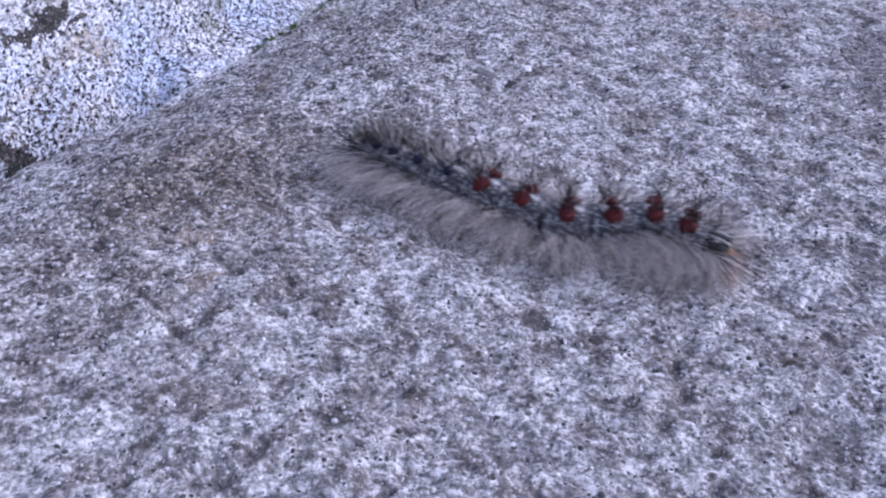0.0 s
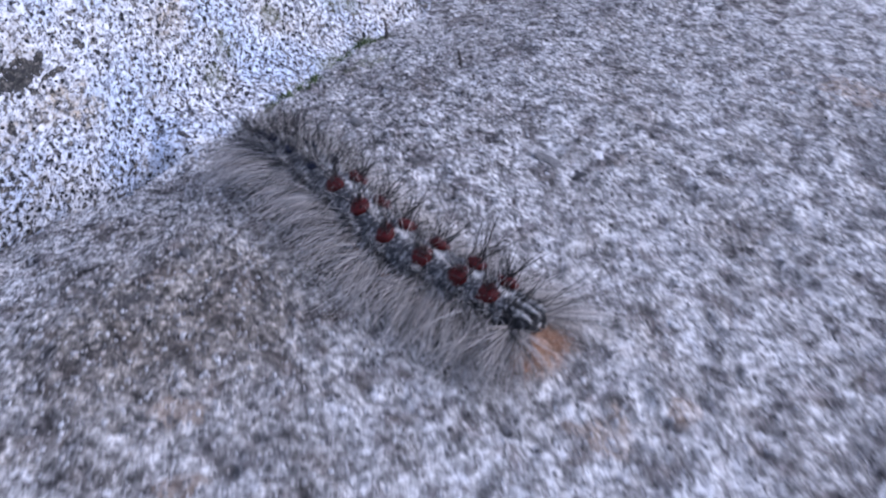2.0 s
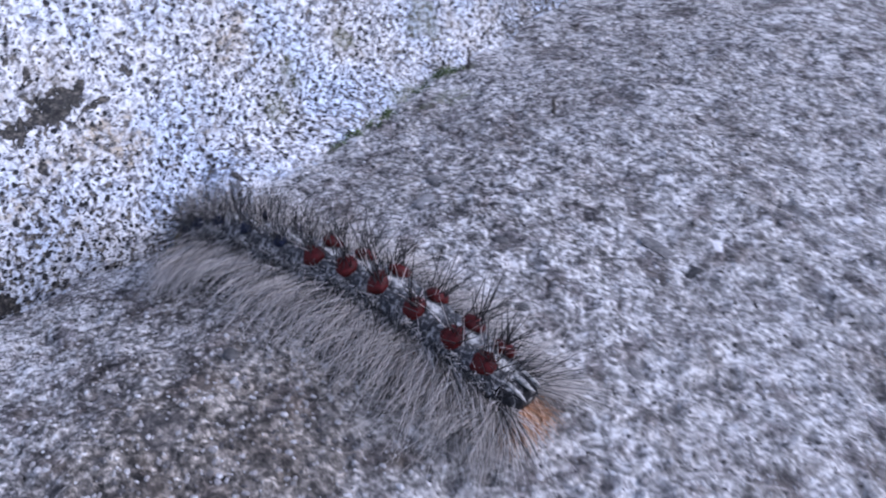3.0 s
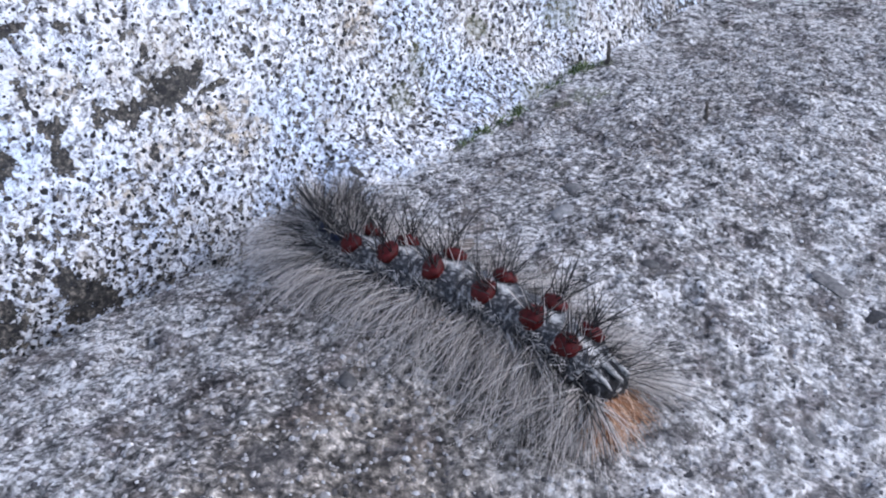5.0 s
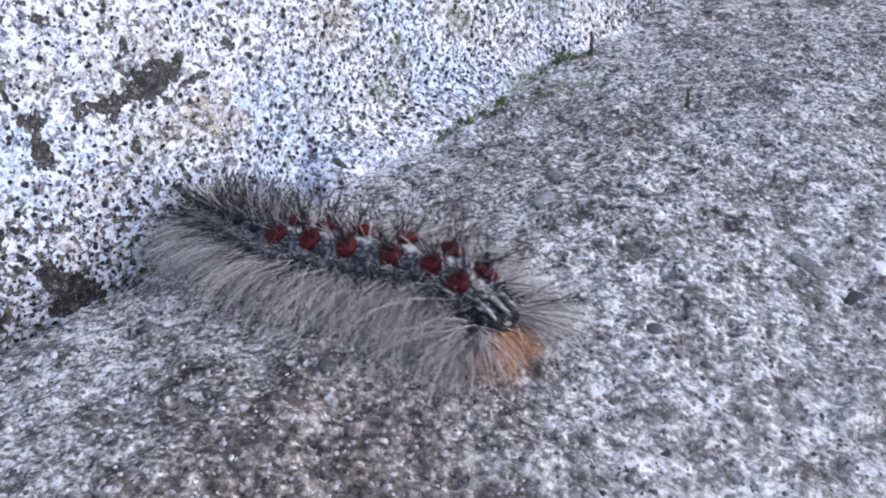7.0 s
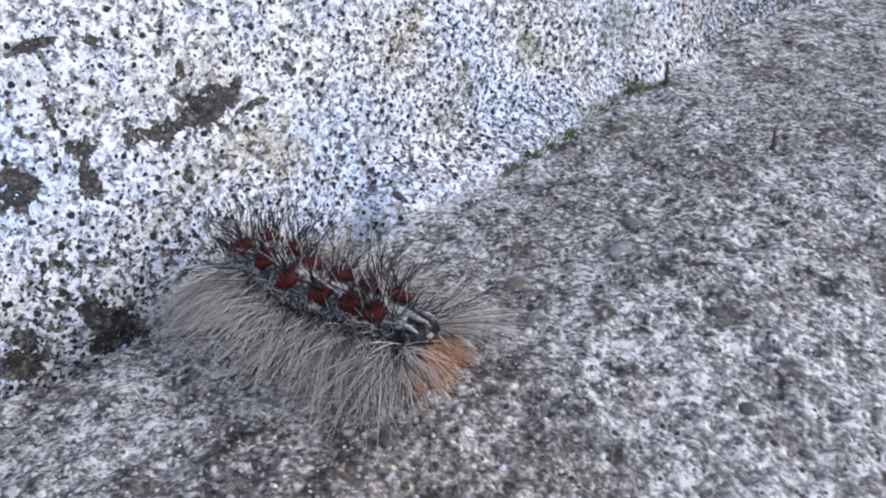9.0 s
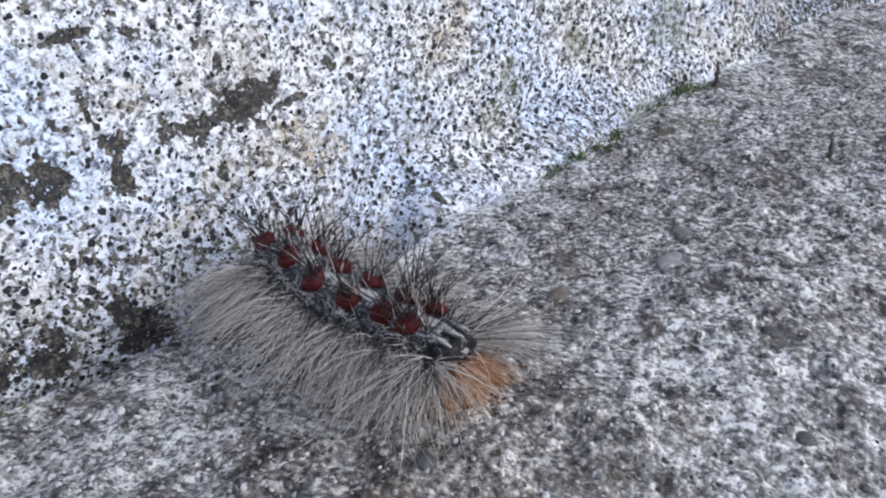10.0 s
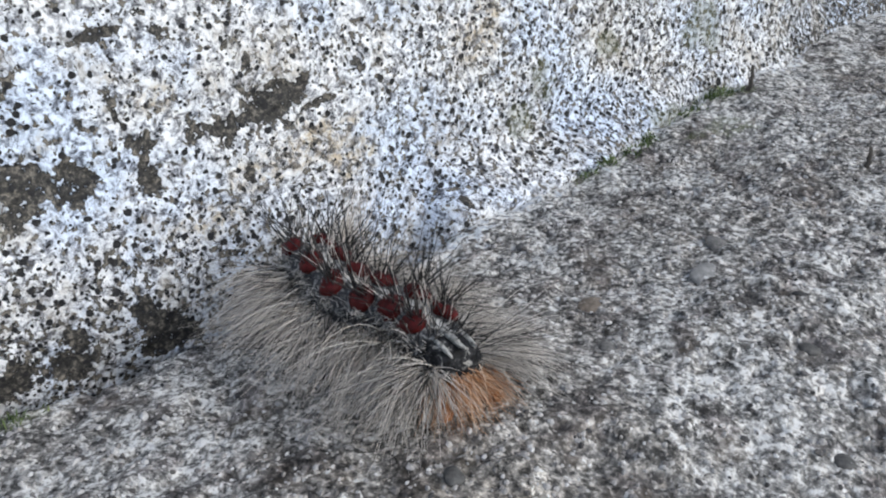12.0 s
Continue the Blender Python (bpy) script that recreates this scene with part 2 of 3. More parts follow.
def moss_material():
    m, tree, shader = material("moss", 0.7)
    rand = tree.nodes.new("ShaderNodeNewGeometry").outputs["Random Per Island"]
    tree.links.new(ramp(tree, rand, (0.0, (0.03, 0.045, 0.015)), (0.5, (0.08, 0.125, 0.035)), (1.0, (0.22, 0.27, 0.10))), shader.inputs["Base Color"])
    return m


CONCRETE, PAINT, GRAIN = concrete_material(), paint_material(), grain_material()
SKIN, RED = skin_material(), wart_material("red_wart", (0.035, 0.003, 0.003), (0.11, 0.008, 0.008))
BLUE, FLANK = wart_material("blue_wart", (0.008, 0.010, 0.02), (0.03, 0.036, 0.07)), wart_material("flank_wart", (0.03, 0.028, 0.028), (0.14, 0.12, 0.11))
PLATE, CREAM = plate_material(), wart_material("cream_stripe", (0.06, 0.06, 0.06), (0.62, 0.60, 0.56))
HORN, ORANGE, MOSS = wart_material("head_capsule", (0.03, 0.022, 0.012), (0.30, 0.22, 0.10)), leg_material(), moss_material()
PALE = hair_material("pale_hair", (0.16, 0.145, 0.13), (0.54, 0.49, 0.44), (0.92, 0.86, 0.80))
GREY = hair_material("grey_hair", (0.04, 0.04, 0.04), (0.30, 0.285, 0.27), (0.80, 0.76, 0.72))
DARK = hair_material("dark_hair", (0.008, 0.008, 0.010), (0.016, 0.015, 0.016), (0.06, 0.055, 0.05))
AMBER = hair_material("amber_hair", (0.16, 0.055, 0.02), (0.54, 0.27, 0.125), (0.80, 0.64, 0.50))


# ---- the lie of the stone: s runs along the joint, q away from the wall, in millimetres ----
ALONG = np.array([0.51, 0.86]) / np.hypot(0.51, 0.86)
ACROSS = np.array([ALONG[1], -ALONG[0]])
JOINT = -70.0


def lattice(i, j, seed):
    h = (i.astype(np.int64) * 374761393 + j.astype(np.int64) * 668265263 + seed * 974711) & 0xFFFFFFFF
    h = ((h ^ (h >> 13)) * 1274126177) & 0xFFFFFFFF
    return ((h ^ (h >> 16)) & 0xFFFF) / 65535.0


def value_noise(x, y, seed):
    i, j = np.floor(x), np.floor(y)
    u, v = x - i, y - j
    u, v = u * u * (3 - 2 * u), v * v * (3 - 2 * v)
    a = lattice(i, j, seed) * (1 - u) + lattice(i + 1, j, seed) * u
    b = lattice(i, j + 1, seed) * (1 - u) + lattice(i + 1, j + 1, seed) * u
    return a * (1 - v) + b * v - 0.5


def rough(x, y, size, seed, octaves=3):
    return sum(value_noise(x * 2**k / size + 17 * k, y * 2**k / size - 31 * k, seed + k) / 1.8**k for k in range(octaves))


def step(x):
    x = np.clip(x, 0, 1)
    return x * x * (3 - 2 * x)


def ledge_height(s, q):
    """The ledge's even shape: flat, rounded off towards the wall, with an open joint at one end."""
    fall = np.interp(s, [-10, 40, 80], [13.0, 9.5, 6.0])
    d = (-q - 38) / 31
    z = -fall * (np.sqrt(d * d + 0.012) + d) / 2
    # a gap opens between ledge and wall at this end, widest where the edge is broken away
    brink = 65.5 - 3.5 * np.exp(-(((s - 13) / 7) ** 2))
    return z - 16 * (1 - step((s - 16) / 12)) * step((-q - brink) / 3.0)


def spots(s, q, places):
    """How deep a point lies in any of some uneven blots (s, q, length, width, degrees)."""
    out = np.zeros_like(s)
    for k, (a, b, long, wide, turn) in enumerate(places):
        c, n = math.cos(radians(turn)), math.sin(radians(turn))
        x, y = (s - a) * c + (q - b) * n, (q - b) * c - (s - a) * n
        r = np.hypot(x / long, y / wide) + 1.1 * rough(s, q, 2.4, 200 + k, 4)
        out = np.maximum(out, step((1.35 - r) / 0.8))
    return out


def spread(fine_from, fine_to, pitch, far):
    """Places along one axis: close together where the stone is seen, wider and wider beyond."""
    inner = np.arange(fine_from, fine_to + pitch, pitch)
    outer = pitch * 1.35 ** np.arange(1, 40)
    outer = np.cumsum(outer)
    outer = outer[outer < far]
    return np.r_[(fine_from - outer)[::-1], inner, inner[-1] + outer]


def sheet(name, rows, cols, place, attributes, mat, back):
    """A grid of points as one solid slab; place gives x, y, z in metres for every row and column, back the slab's depth."""
    a, b = np.meshgrid(rows, cols, indexing="ij")
    points = np.stack(place(a, b), -1).reshape(-1, 3)
    n, m = len(rows), len(cols)
    corner = (np.arange(n - 1)[:, None] * m + np.arange(m - 1)[None]).ravel()
    faces = np.stack([corner, corner + m, corner + m + 1, corner + 1], 1)
    index = np.arange(n * m).reshape(n, m)
    rim = np.r_[index[:-1, 0], index[-1, :-1], index[:0:-1, -1], index[0, :0:-1]]
    low = len(points) + np.arange(len(rim))
    top_count = len(points)
    points = np.concatenate([points, points[rim] + np.array(back)])
    skirt = np.stack([rim, low, np.roll(low, -1), np.roll(rim, -1)], 1)
    faces = np.concatenate([faces, skirt])
    loops = np.r_[faces.ravel(), low[::-1]].astype(np.int32)
    mesh = bpy.data.meshes.new(name)
    mesh.vertices.add(len(points))
    mesh.vertices.foreach_set("co", points.ravel())
    mesh.loops.add(len(loops))
    mesh.loops.foreach_set("vertex_index", loops)
    mesh.polygons.add(len(faces) + 1)
    mesh.polygons.foreach_set("loop_start", np.r_[np.arange(0, faces.size, 4), faces.size].astype(np.int32))
    smooth = np.ones(len(faces) + 1, dtype=bool)
    smooth[len(corner):] = False
    mesh.polygons.foreach_set("use_smooth", smooth)
    mesh.update(calc_edges=True)
    for key, values in attributes(a, b).items():
        mesh.attributes.new(key, "FLOAT", "POINT").data.foreach_set("value", np.r_[values.ravel(), np.zeros(len(points) - top_count)].astype(np.float32))
    mesh.materials.append(mat)
    return new(name, mesh)


# dark, slightly sunk blots on the ledge: s, q, length, width, turn
LEDGE_BLOTS = [
    # the blot at (42.9, -16.1) is a stone's shadow put into the colour
    (-7.7, -35, 2.6, 1.8, 60), (42.9, -16.1, 0.9, 1.3, 98), (32.5, -33.1, 1.4, 1.4, 56), (-20, 20, 3.6, 2.8, 105),
    (-2.8, 41.6, 2.8, 3.2, 96), (-17, 2.3, 2.4, 1.3, 59), (-37, 3.6, 2.2, 1.5, 57), (90, 26, 20, 4, 164), (78, 11, 4, 6, 83), (27, 39, 6, 3, 157),
    (18.5, 24.6, 2.4, 3, 93), (38, 25.5, 2.2, 3, 102), (25.6, -12.9, 1.7, 1.2, 63), (13.3, -31, 1.5, 1, 16), (-15.4, -15.7, 2.4, 1.6, 91),
    (50.8, -6.2, 2.4, 1.2, 100), (40.5, 10.8, 2.6, 1.4, 80), (14.9, 32, 1.6, 1.1, 40), (-4.2, 13.6, 1.6, 1.0, 110), (-15.5, 9.8, 1.5, 1.3, 70),
    (63.7, -12.9, 2.2, 1.1, 95), (56.3, -33, 2.4, 1.2, 110), (75.8, -43.5, 3.2, 1.3, 120), (-36.4, -13.9, 1.8, 1.2, 60), (26.2, -0.5, 1.3, 0.9, 90), (29.6, -11.5, 1.2, 0.8, 80),
]
OCHRE = [(96, 3, 6, 5, 90), (-14, -22, 2, 1.6, 60), (-20, -16, 2, 1.5, 40), (6, 6, 2.6, 2.2, 30), (13, 10, 1.8, 1.4, 0)]
ALGAE = [(51, -69.5, 4, 1.6, 0), (43, -67, 2.5, 1.4, 0), (71, -69.5, 4, 1.5, 0), (64, -63, 5, 2, 20), (-17.5, -66, 2.2, 2, 50)]


def paint_edge(s):
    """How far the wall's paint laps over the joint on to the ledge."""
    return np.interp(s, [-8, 5, 20, 30, 36, 46, 52, 60, 68, 75, 86, 100, 114], [-67, -64, -62.5, -65, -67.2, -66.7, -67.3, -69.5, -71, -69.6, -71.1, -75.2, -77])


def ledge_relief(s, q):
    z = ledge_height(s, q)
    z = z + 0.9 * rough(s, q, 22, 1, 3) + 0.85 * rough(s, q, 5, 11, 3) + 0.32 * rough(s, q, 1.1, 21, 2)
    pit = step((rough(s, q, 1.7, 41, 2) - 0.30) / 0.2)
    return z - 0.4 * pit - 0.5 * step((rough(s, q, 2.1, 47, 2) - 0.30) / 0.2) - 0.4 * spots(s, q, LEDGE_BLOTS)


def build_ledge():
    def place(s, q):
        return (s * ALONG[0] + q * ACROSS[0]) * MM, (s * ALONG[1] + q * ACROSS[1]) * MM, ledge_relief(s, q) * MM

    def marks(s, q):
        # the wall's paint laps over the joint with an uneven edge
        edge = paint_edge(s)
        paint = np.clip(0.58 + 0.15 * (edge - q) + 0.5 * rough(s, q, 3.0, 351, 3), 0.08 * step((-q - 48) / 14), 1.0)
        # a broad weathered area, and small pits whose dark is put into the colour
        dirt_and_dark = 1.2 * np.exp(-(((s + 5) / 18) ** 2) - ((q + 31) / 13) ** 2) + 0.35 * np.exp(-(((s + 34) / 14) ** 2) - ((q + 18) / 16) ** 2)
        # darker and browner in a band along the wall and in areas on the flat
        dirt_and_dark = dirt_and_dark + 0.22 * np.exp(-(((q + 52) / 10) ** 2)) * step((s - 18) / 12) + 0.3 * np.exp(-(((s - 70) / 26) ** 2) - ((q - 32) / 13) ** 2) + 0.35 * np.exp(-(((s + 6) / 12) ** 2) - ((q - 32) / 10) ** 2)
        pits = 0.5 * step((rough(s, q, 2.1, 47, 2) - 0.33) / 0.16)
        return {"stain_and_pits": np.maximum(spots(s, q, LEDGE_BLOTS), pits), "paint": paint, "algae": spots(s, q, ALGAE), "ochre": spots(s, q, OCHRE), "dirt_and_dark": dirt_and_dark, "skin": step((q + 42 + 14 * rough(s, q, 12, 401, 3)) / 34), "pale": np.clip(np.exp(-(((s - 19) / 13) ** 2) - ((q + 7) / 13) ** 2) * (1 + 1.2 * rough(s, q, 6, 391, 3)), 0, 1)}

    out = spread(-80, 56, 0.30, 2500)
    ob = sheet("ledge", spread(-54, 128, 0.30, 2500), out[out > -84], place, marks, CONCRETE, (0, 0, -0.12))
    return tagged(ob, "rough grey weathered concrete ledge with rounded edge along the wall", "ledge", kind="structure")


# bare patches where the paint has come off the wall: s, height up the face, length, width, turn
WALL_BARE = [
    (6.3, 15.6, 3.4, 1.8, 3), (10.2, 16.9, 2.8, 1.8, 3), (13.6, 17.9, 1.1, 0.6, 45), (15.9, 15.8, 2.2, 0.4, 8), (-2.2, 16.1, 2.2, 1.1, -31),
    (-1.3, 13.2, 1.9, 1.1, -79), (-11.2, 14.9, 1.8, 1.6, -18), (-7.9, 13.7, 2.2, 1.7, -34), (-12.6, 12.4, 1, 1, -9), (-2.8, -0.3, 2.5, 2.1, -25),
    (-10.8, -1.0, 2.6, 1.6, -20), (-16.1, -1.0, 1.6, 1.6, -9), (-3.3, 24.9, 2.2, 0.45, 8), (0.4, 26.2, 1.4, 0.45, 5), (-14, 21, 3, 1.4, 20), (-20, 6, 4, 2, 40),
]
WALL_CHIPS = [
    (1.6, 24.3, 0.9, 0.7, -23), (-3.4, 19.5, 1.5, 0.4, -83), (-6.1, 18.4, 0.7, 0.4, -78), (6.9, 22.6, 1.1, 0.35, -85), (8.7, 20.5, 1, 0.35, -79),
    (22.1, 16.5, 0.75, 0.45, -59), (19.9, 18.2, 0.6, 0.4, -37), (7.3, 10.5, 0.8, 0.4, -83), (28, 2.8, 0.7, 0.35, -70), (-8, 1.6, 1.3, 0.4, -70), (-10.2, 1.5, 1.1, 0.5, -49),
]
# thin places where tan mortar shines through
WALL_TAN = [(8, 10.5, 2.2, 1.5, 0), (13.5, 12.2, 5, 2.2, 10), (19, 10.5, 5, 2, 0), (0.5, 19, 1.8, 1.3, 0), (36, 19, 4, 2.4, 20), (-9, 17.5, 2, 1.2, 0), (3, 8, 4, 1.6, 0)]
WALL_ALGAE = [(61, 4, 4, 2, 0), (42, 12, 2.5, 2, 0), (39, 8.7, 2, 2, 0), (70, 13, 4, 3, 0), (54, 14, 3, 2, 0), (51, 0.5, 4, 1.5, 0), (72, 1, 5, 1.5, 0)]


def wall_retreat(s):
    """How far the wall draws back from its straight line towards the far end."""
    return 6.0 * step((s - 82) / 26)


def wall_place(s, v):
    """The wall's even face: upright in the joint, leaning back above it."""
    bend = np.logaddexp(0, v / 1.5) * 1.5
    return s, JOINT - wall_retreat(s) - bend * 0.4, -12 + v - bend * 0.085


def wall_lip(s, v):
    """A thick bead of paint that runs along the foot of the wall."""
    return np.exp(-(((v - 2.2) / 1.6) ** 2)) * step((s - 16) / 8) * (1 - step((s - 44) / 6)) * (0.7 + 0.6 * rough(s, v, 7, 311, 2))


def wall_foot(s, v):
    """The rounded foot of mortar and paint that fills the corner over the ledge."""
    top = ledge_height(s, np.full_like(s, -68.0)) + 12
    reach = np.clip(paint_edge(s) + 71.6 + wall_retreat(s) + 1.6 * rough(s, v, 5, 371, 3), 0.2, 5.0)
    return reach * step((top + 4.5 - v) / 5.5) * step((s - 17) / 10)


def build_wall():
    def place(s, v):
        a, q, z = wall_place(s, v)
        out = 0.8 * rough(s, v, 26, 61, 3) + 0.5 * rough(s, v, 6, 71, 3) + 0.22 * rough(s, v, 1.5, 81, 2) + 0.7 * wall_lip(s, v) - 0.3 * spots(s, v, WALL_BARE) + wall_foot(s, v)
        q, z = q + out * 0.91, z + out * 0.4
        return (a * ALONG[0] + q * ACROSS[0]) * MM, (a * ALONG[1] + q * ACROSS[1]) * MM, z * MM

    def marks(s, v):
        lip = wall_lip(s, v)
        ragged = 0.8 * step((3.5 - v + 6 * rough(s, v, 4, 331, 3)) / 4) * step((s - 44) / 8)
        # thin worn paint low down at the broken end
        ragged = ragged + 0.3 * step((17 - v) / 14) * step((14 - s) / 16)
        ragged = ragged + 0.9 * step((s - 80) / 14) * step((14 - v) / 8)
        wear = ragged + (0.45 + 0.55 * np.maximum(step((s - 14) / 26), 0.9 * step((11 - v) / 6))) * (1 - 0.9 * lip)
        return {"bare": np.maximum(spots(s, v, WALL_BARE), spots(s, v, WALL_CHIPS)), "wear": wear, "algae": spots(s, v, WALL_ALGAE), "tan": spots(s, v, WALL_TAN)}

    up = spread(-18, 48, 0.26, 1300)
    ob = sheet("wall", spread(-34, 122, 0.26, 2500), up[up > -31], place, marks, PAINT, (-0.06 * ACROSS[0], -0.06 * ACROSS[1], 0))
    return tagged(ob, "white painted wall, the paint chipped and specked with dark mortar", "wall", kind="structure")


build_ledge()
build_wall()


# ---- loose grains on the ledge ----
def build_grains(count=38000):
    rng = np.random.default_rng(5)
    ball = bmesh.new()
    bmesh.ops.create_icosphere(ball, subdivisions=1, radius=1)
    base = np.array([v.co for v in ball.verts])
    tris = np.array([[v.index for v in f.verts] for f in ball.faces])
    ball.free()
    s, q = rng.uniform(-45, 110, count), rng.uniform(-64, 62, count)
    size = 0.12 + 0.2 * rng.random(count) ** 2.5
    z = ledge_relief(s, q) - 0.15 * size
    centre = np.stack([s * ALONG[0] + q * ACROSS[0], s * ALONG[1] + q * ACROSS[1], z], 1)
    shape = base[None] * (1 + 0.35 * (rng.random((count, len(base), 1)) - 0.5)) * (size[:, None, None] * rng.uniform(0.6, 1.3, (count, 1, 3)))
    points = (shape + centre[:, None]).reshape(-1, 3) * MM
    faces = (tris[None] + (np.arange(count) * len(base))[:, None, None]).reshape(-1, 3)
    mesh = bpy.data.meshes.new("sand_grains")
    mesh.from_pydata(points.tolist(), [], faces.tolist())
    mesh.materials.append(GRAIN)
    return tagged(new("sand_grains", mesh), "pale and dark mineral grains lying in the concrete", "sand", kind="stuff")


build_grains()


def build_moss(count=800):
    """Short green blades standing in the joint between ledge and wall."""
    rng = np.random.default_rng(8)
    beds = np.array([(50.5, 1.6), (43.5, 1.2), (46.5, 0.8), (54, 0.9), (64, 1.5), (71, 1.4), (69, 0.8), (-18, 1.6)])[rng.integers(0, 8, count)]
    s = rng.normal(beds[:, 0], beds[:, 1])
    q = rng.normal(np.where(beds[:, 0] > 0, paint_edge(s) + 0.5, -65.4), 0.6)
    foot = np.stack([s * ALONG[0] + q * ACROSS[0], s * ALONG[1] + q * ACROSS[1], ledge_relief(s, q) - 0.1], 1)
    tip = foot + np.stack([rng.normal(0, 0.35, count), rng.normal(0, 0.35, count), rng.uniform(0.25, 0.8, count)], 1)
    turn = rng.uniform(0, 6.3, count)
    side = np.stack([np.cos(turn), np.sin(turn), 0 * turn], 1) * 0.08
    mid = foot * 0.45 + tip * 0.55
    points = np.stack([foot - side, foot + side, mid + side * 0.9, mid - side * 0.9, tip], 1).reshape(-1, 3) * MM
    mesh = bpy.data.meshes.new("moss")
    mesh.from_pydata(points.tolist(), [], [f for k in range(0, 5 * count, 5) for f in ((k, k + 1, k + 2, k + 3), (k + 3, k + 2, k + 4))])
    mesh.materials.append(MOSS)
    return tagged(new("moss", mesh), "dark green moss growing in the joint under the wall", "moss", kind="stuff")


build_moss()


# ---- single stones set in the ledge, and dry stems by the wall ----
def on_ledge(s, q, sink=0.0):
    z = float(ledge_relief(np.array([float(s)]), np.array([float(q)]))[0])
    return Vector((s * ALONG[0] + q * ACROSS[0], s * ALONG[1] + q * ACROSS[1], z - sink)) * MM


def stone_material(name, low, high, rough=0.7):
    m, tree, shader = material(name, rough)
    at = own_space(tree)
    tree.links.new(ramp(tree, noise_of(tree, at, 1800, 4, 0.65), (0.3, low), (0.7, high)), shader.inputs["Base Color"])
    relief(tree, shader, noise_of(tree, at, 3000, 3), 0.00012, 0.8)
    return m


GREY_STONE = stone_material("grey_stone", (0.06, 0.058, 0.057), (0.24, 0.23, 0.22))
DARK_STONE = stone_material("dark_grey_stone", (0.035, 0.034, 0.034), (0.13, 0.125, 0.12))
WHITE_STONE = stone_material("white_stone", (0.55, 0.54, 0.54), (0.92, 0.91, 0.90))
BLACK_STONE = stone_material("black_stone", (0.015, 0.015, 0.017), (0.06, 0.058, 0.058))
PALE_STONE = stone_material("pale_grey_stone", (0.15, 0.15, 0.15), (0.34, 0.335, 0.33))
BROWN_STONE = stone_material("brown_stone", (0.07, 0.055, 0.042), (0.24, 0.20, 0.165))
STEM = stone_material("dry_stem", (0.03, 0.026, 0.024), (0.11, 0.095, 0.08))


def build_stone(name, s, q, size, squash, facets, mat, label, seed):
    """A worn or broken stone, half sunk in the ledge."""
    rng = random.Random(seed)
    bm = bmesh.new()
    bmesh.ops.create_icosphere(bm, subdivisions=2, radius=size * MM)
    cuts = [(Vector([rng.gauss(0, 1) for _ in range(3)]).normalized(), rng.uniform(0.6, 0.85) * size * MM) for _ in range(facets)]
    for v in bm.verts:
        for way, far in cuts:
            over = v.co.dot(way) - far
            if over > 0:
                v.co -= way * over
        v.co = Vector((v.co.x * squash[0], v.co.y * squash[1], v.co.z * squash[2])) * (1 + 0.12 * noise.noise(v.co * 1400 + Vector((seed, 0, 0))))
    bmesh.ops.rotate(bm, verts=bm.verts, matrix=Matrix.Rotation(rng.uniform(0, 3), 3, "Z"))
    mesh = bpy.data.meshes.new(name)
    bm.to_mesh(mesh)
    bm.free()
    mesh.materials.append(mat)
    for p in mesh.polygons:
        p.use_smooth = facets < 4
    ob = new(name, mesh)
    ob.location = on_ledge(s, q, size * squash[2] * 0.25)
    return tagged(ob, label, "stone", "stones set in the ledge")


build_stone("pebble", 32.5, -33.1, 0.78, (1.2, 0.9, 0.4), 2, DARK_STONE, "smooth dark grey pebble set in rough concrete", 1)
build_stone("pebble", 20.5, -42.5, 0.8, (1.1, 0.9, 0.45), 2, GREY_STONE, "smooth grey pebble set in rough concrete", 2)
build_stone("pebble", 28.5, -59.5, 1.0, (1.2, 0.8, 0.35), 2, GREY_STONE, "flat grey pebble near the wall's foot", 3)
build_stone("pebble", 25.0, -13.0, 1.0, (1.2, 0.9, 0.4), 2, GREY_STONE, "smooth grey pebble set in rough concrete", 4)
build_stone("stone_chip", 49.6, -16.8, 1.35, (1.3, 0.8, 0.6), 6, WHITE_STONE, "white broken stone chip on the concrete", 5)
build_stone("stone_chip", 68.0, -7.5, 0.9, (1.2, 0.9, 0.5), 6, WHITE_STONE, "white broken stone chip on the concrete", 6)
build_stone("stone_chip", -5.9, -12.0, 0.4, (1.0, 0.9, 0.7), 6, WHITE_STONE, "tiny white stone chip on the concrete", 7)
build_stone("stone_chip", -3.3, 19.6, 0.75, (1.3, 0.8, 0.6), 6, BLACK_STONE, "black angular stone chip on the concrete", 8)
# this black piece is added as the dark shadow beside the white stone
build_stone("stone_chip", 44.0, -16.6, 1.1, (1.2, 0.8, 0.6), 6, BLACK_STONE, "black angular stone chip on the concrete", 9)
build_stone("stone_chip", 70.4, 17.0, 0.7, (1.2, 0.9, 0.6), 6, BLACK_STONE, "black angular stone chip on the concrete", 10)
build_stone("flat_stone", 39.5, -46.7, 1.35, (1.25, 0.8, 0.3), 3, GREY_STONE, "flat grey stone lying flush in rough concrete", 11)
build_stone("flat_stone", 34.6, -44.6, 1.7, (1.35, 0.7, 0.2), 3, PALE_STONE, "flat pale grey stone lying flush in rough concrete", 12)
build_stone("flat_stone", 44.5, -21.0, 1.7, (1.5, 0.7, 0.14), 5, GREY_STONE, "broad flat grey stone lying flush in rough concrete", 13)
build_stone("pebble", 24.3, -47.6, 1.25, (1.2, 0.85, 0.35), 2, BROWN_STONE, "brown pebble set in rough concrete", 14)
build_stone("pebble", 20.4, -48.6, 0.75, (1.1, 0.95, 0.45), 2, GREY_STONE, "small grey pebble set in rough concrete", 15)
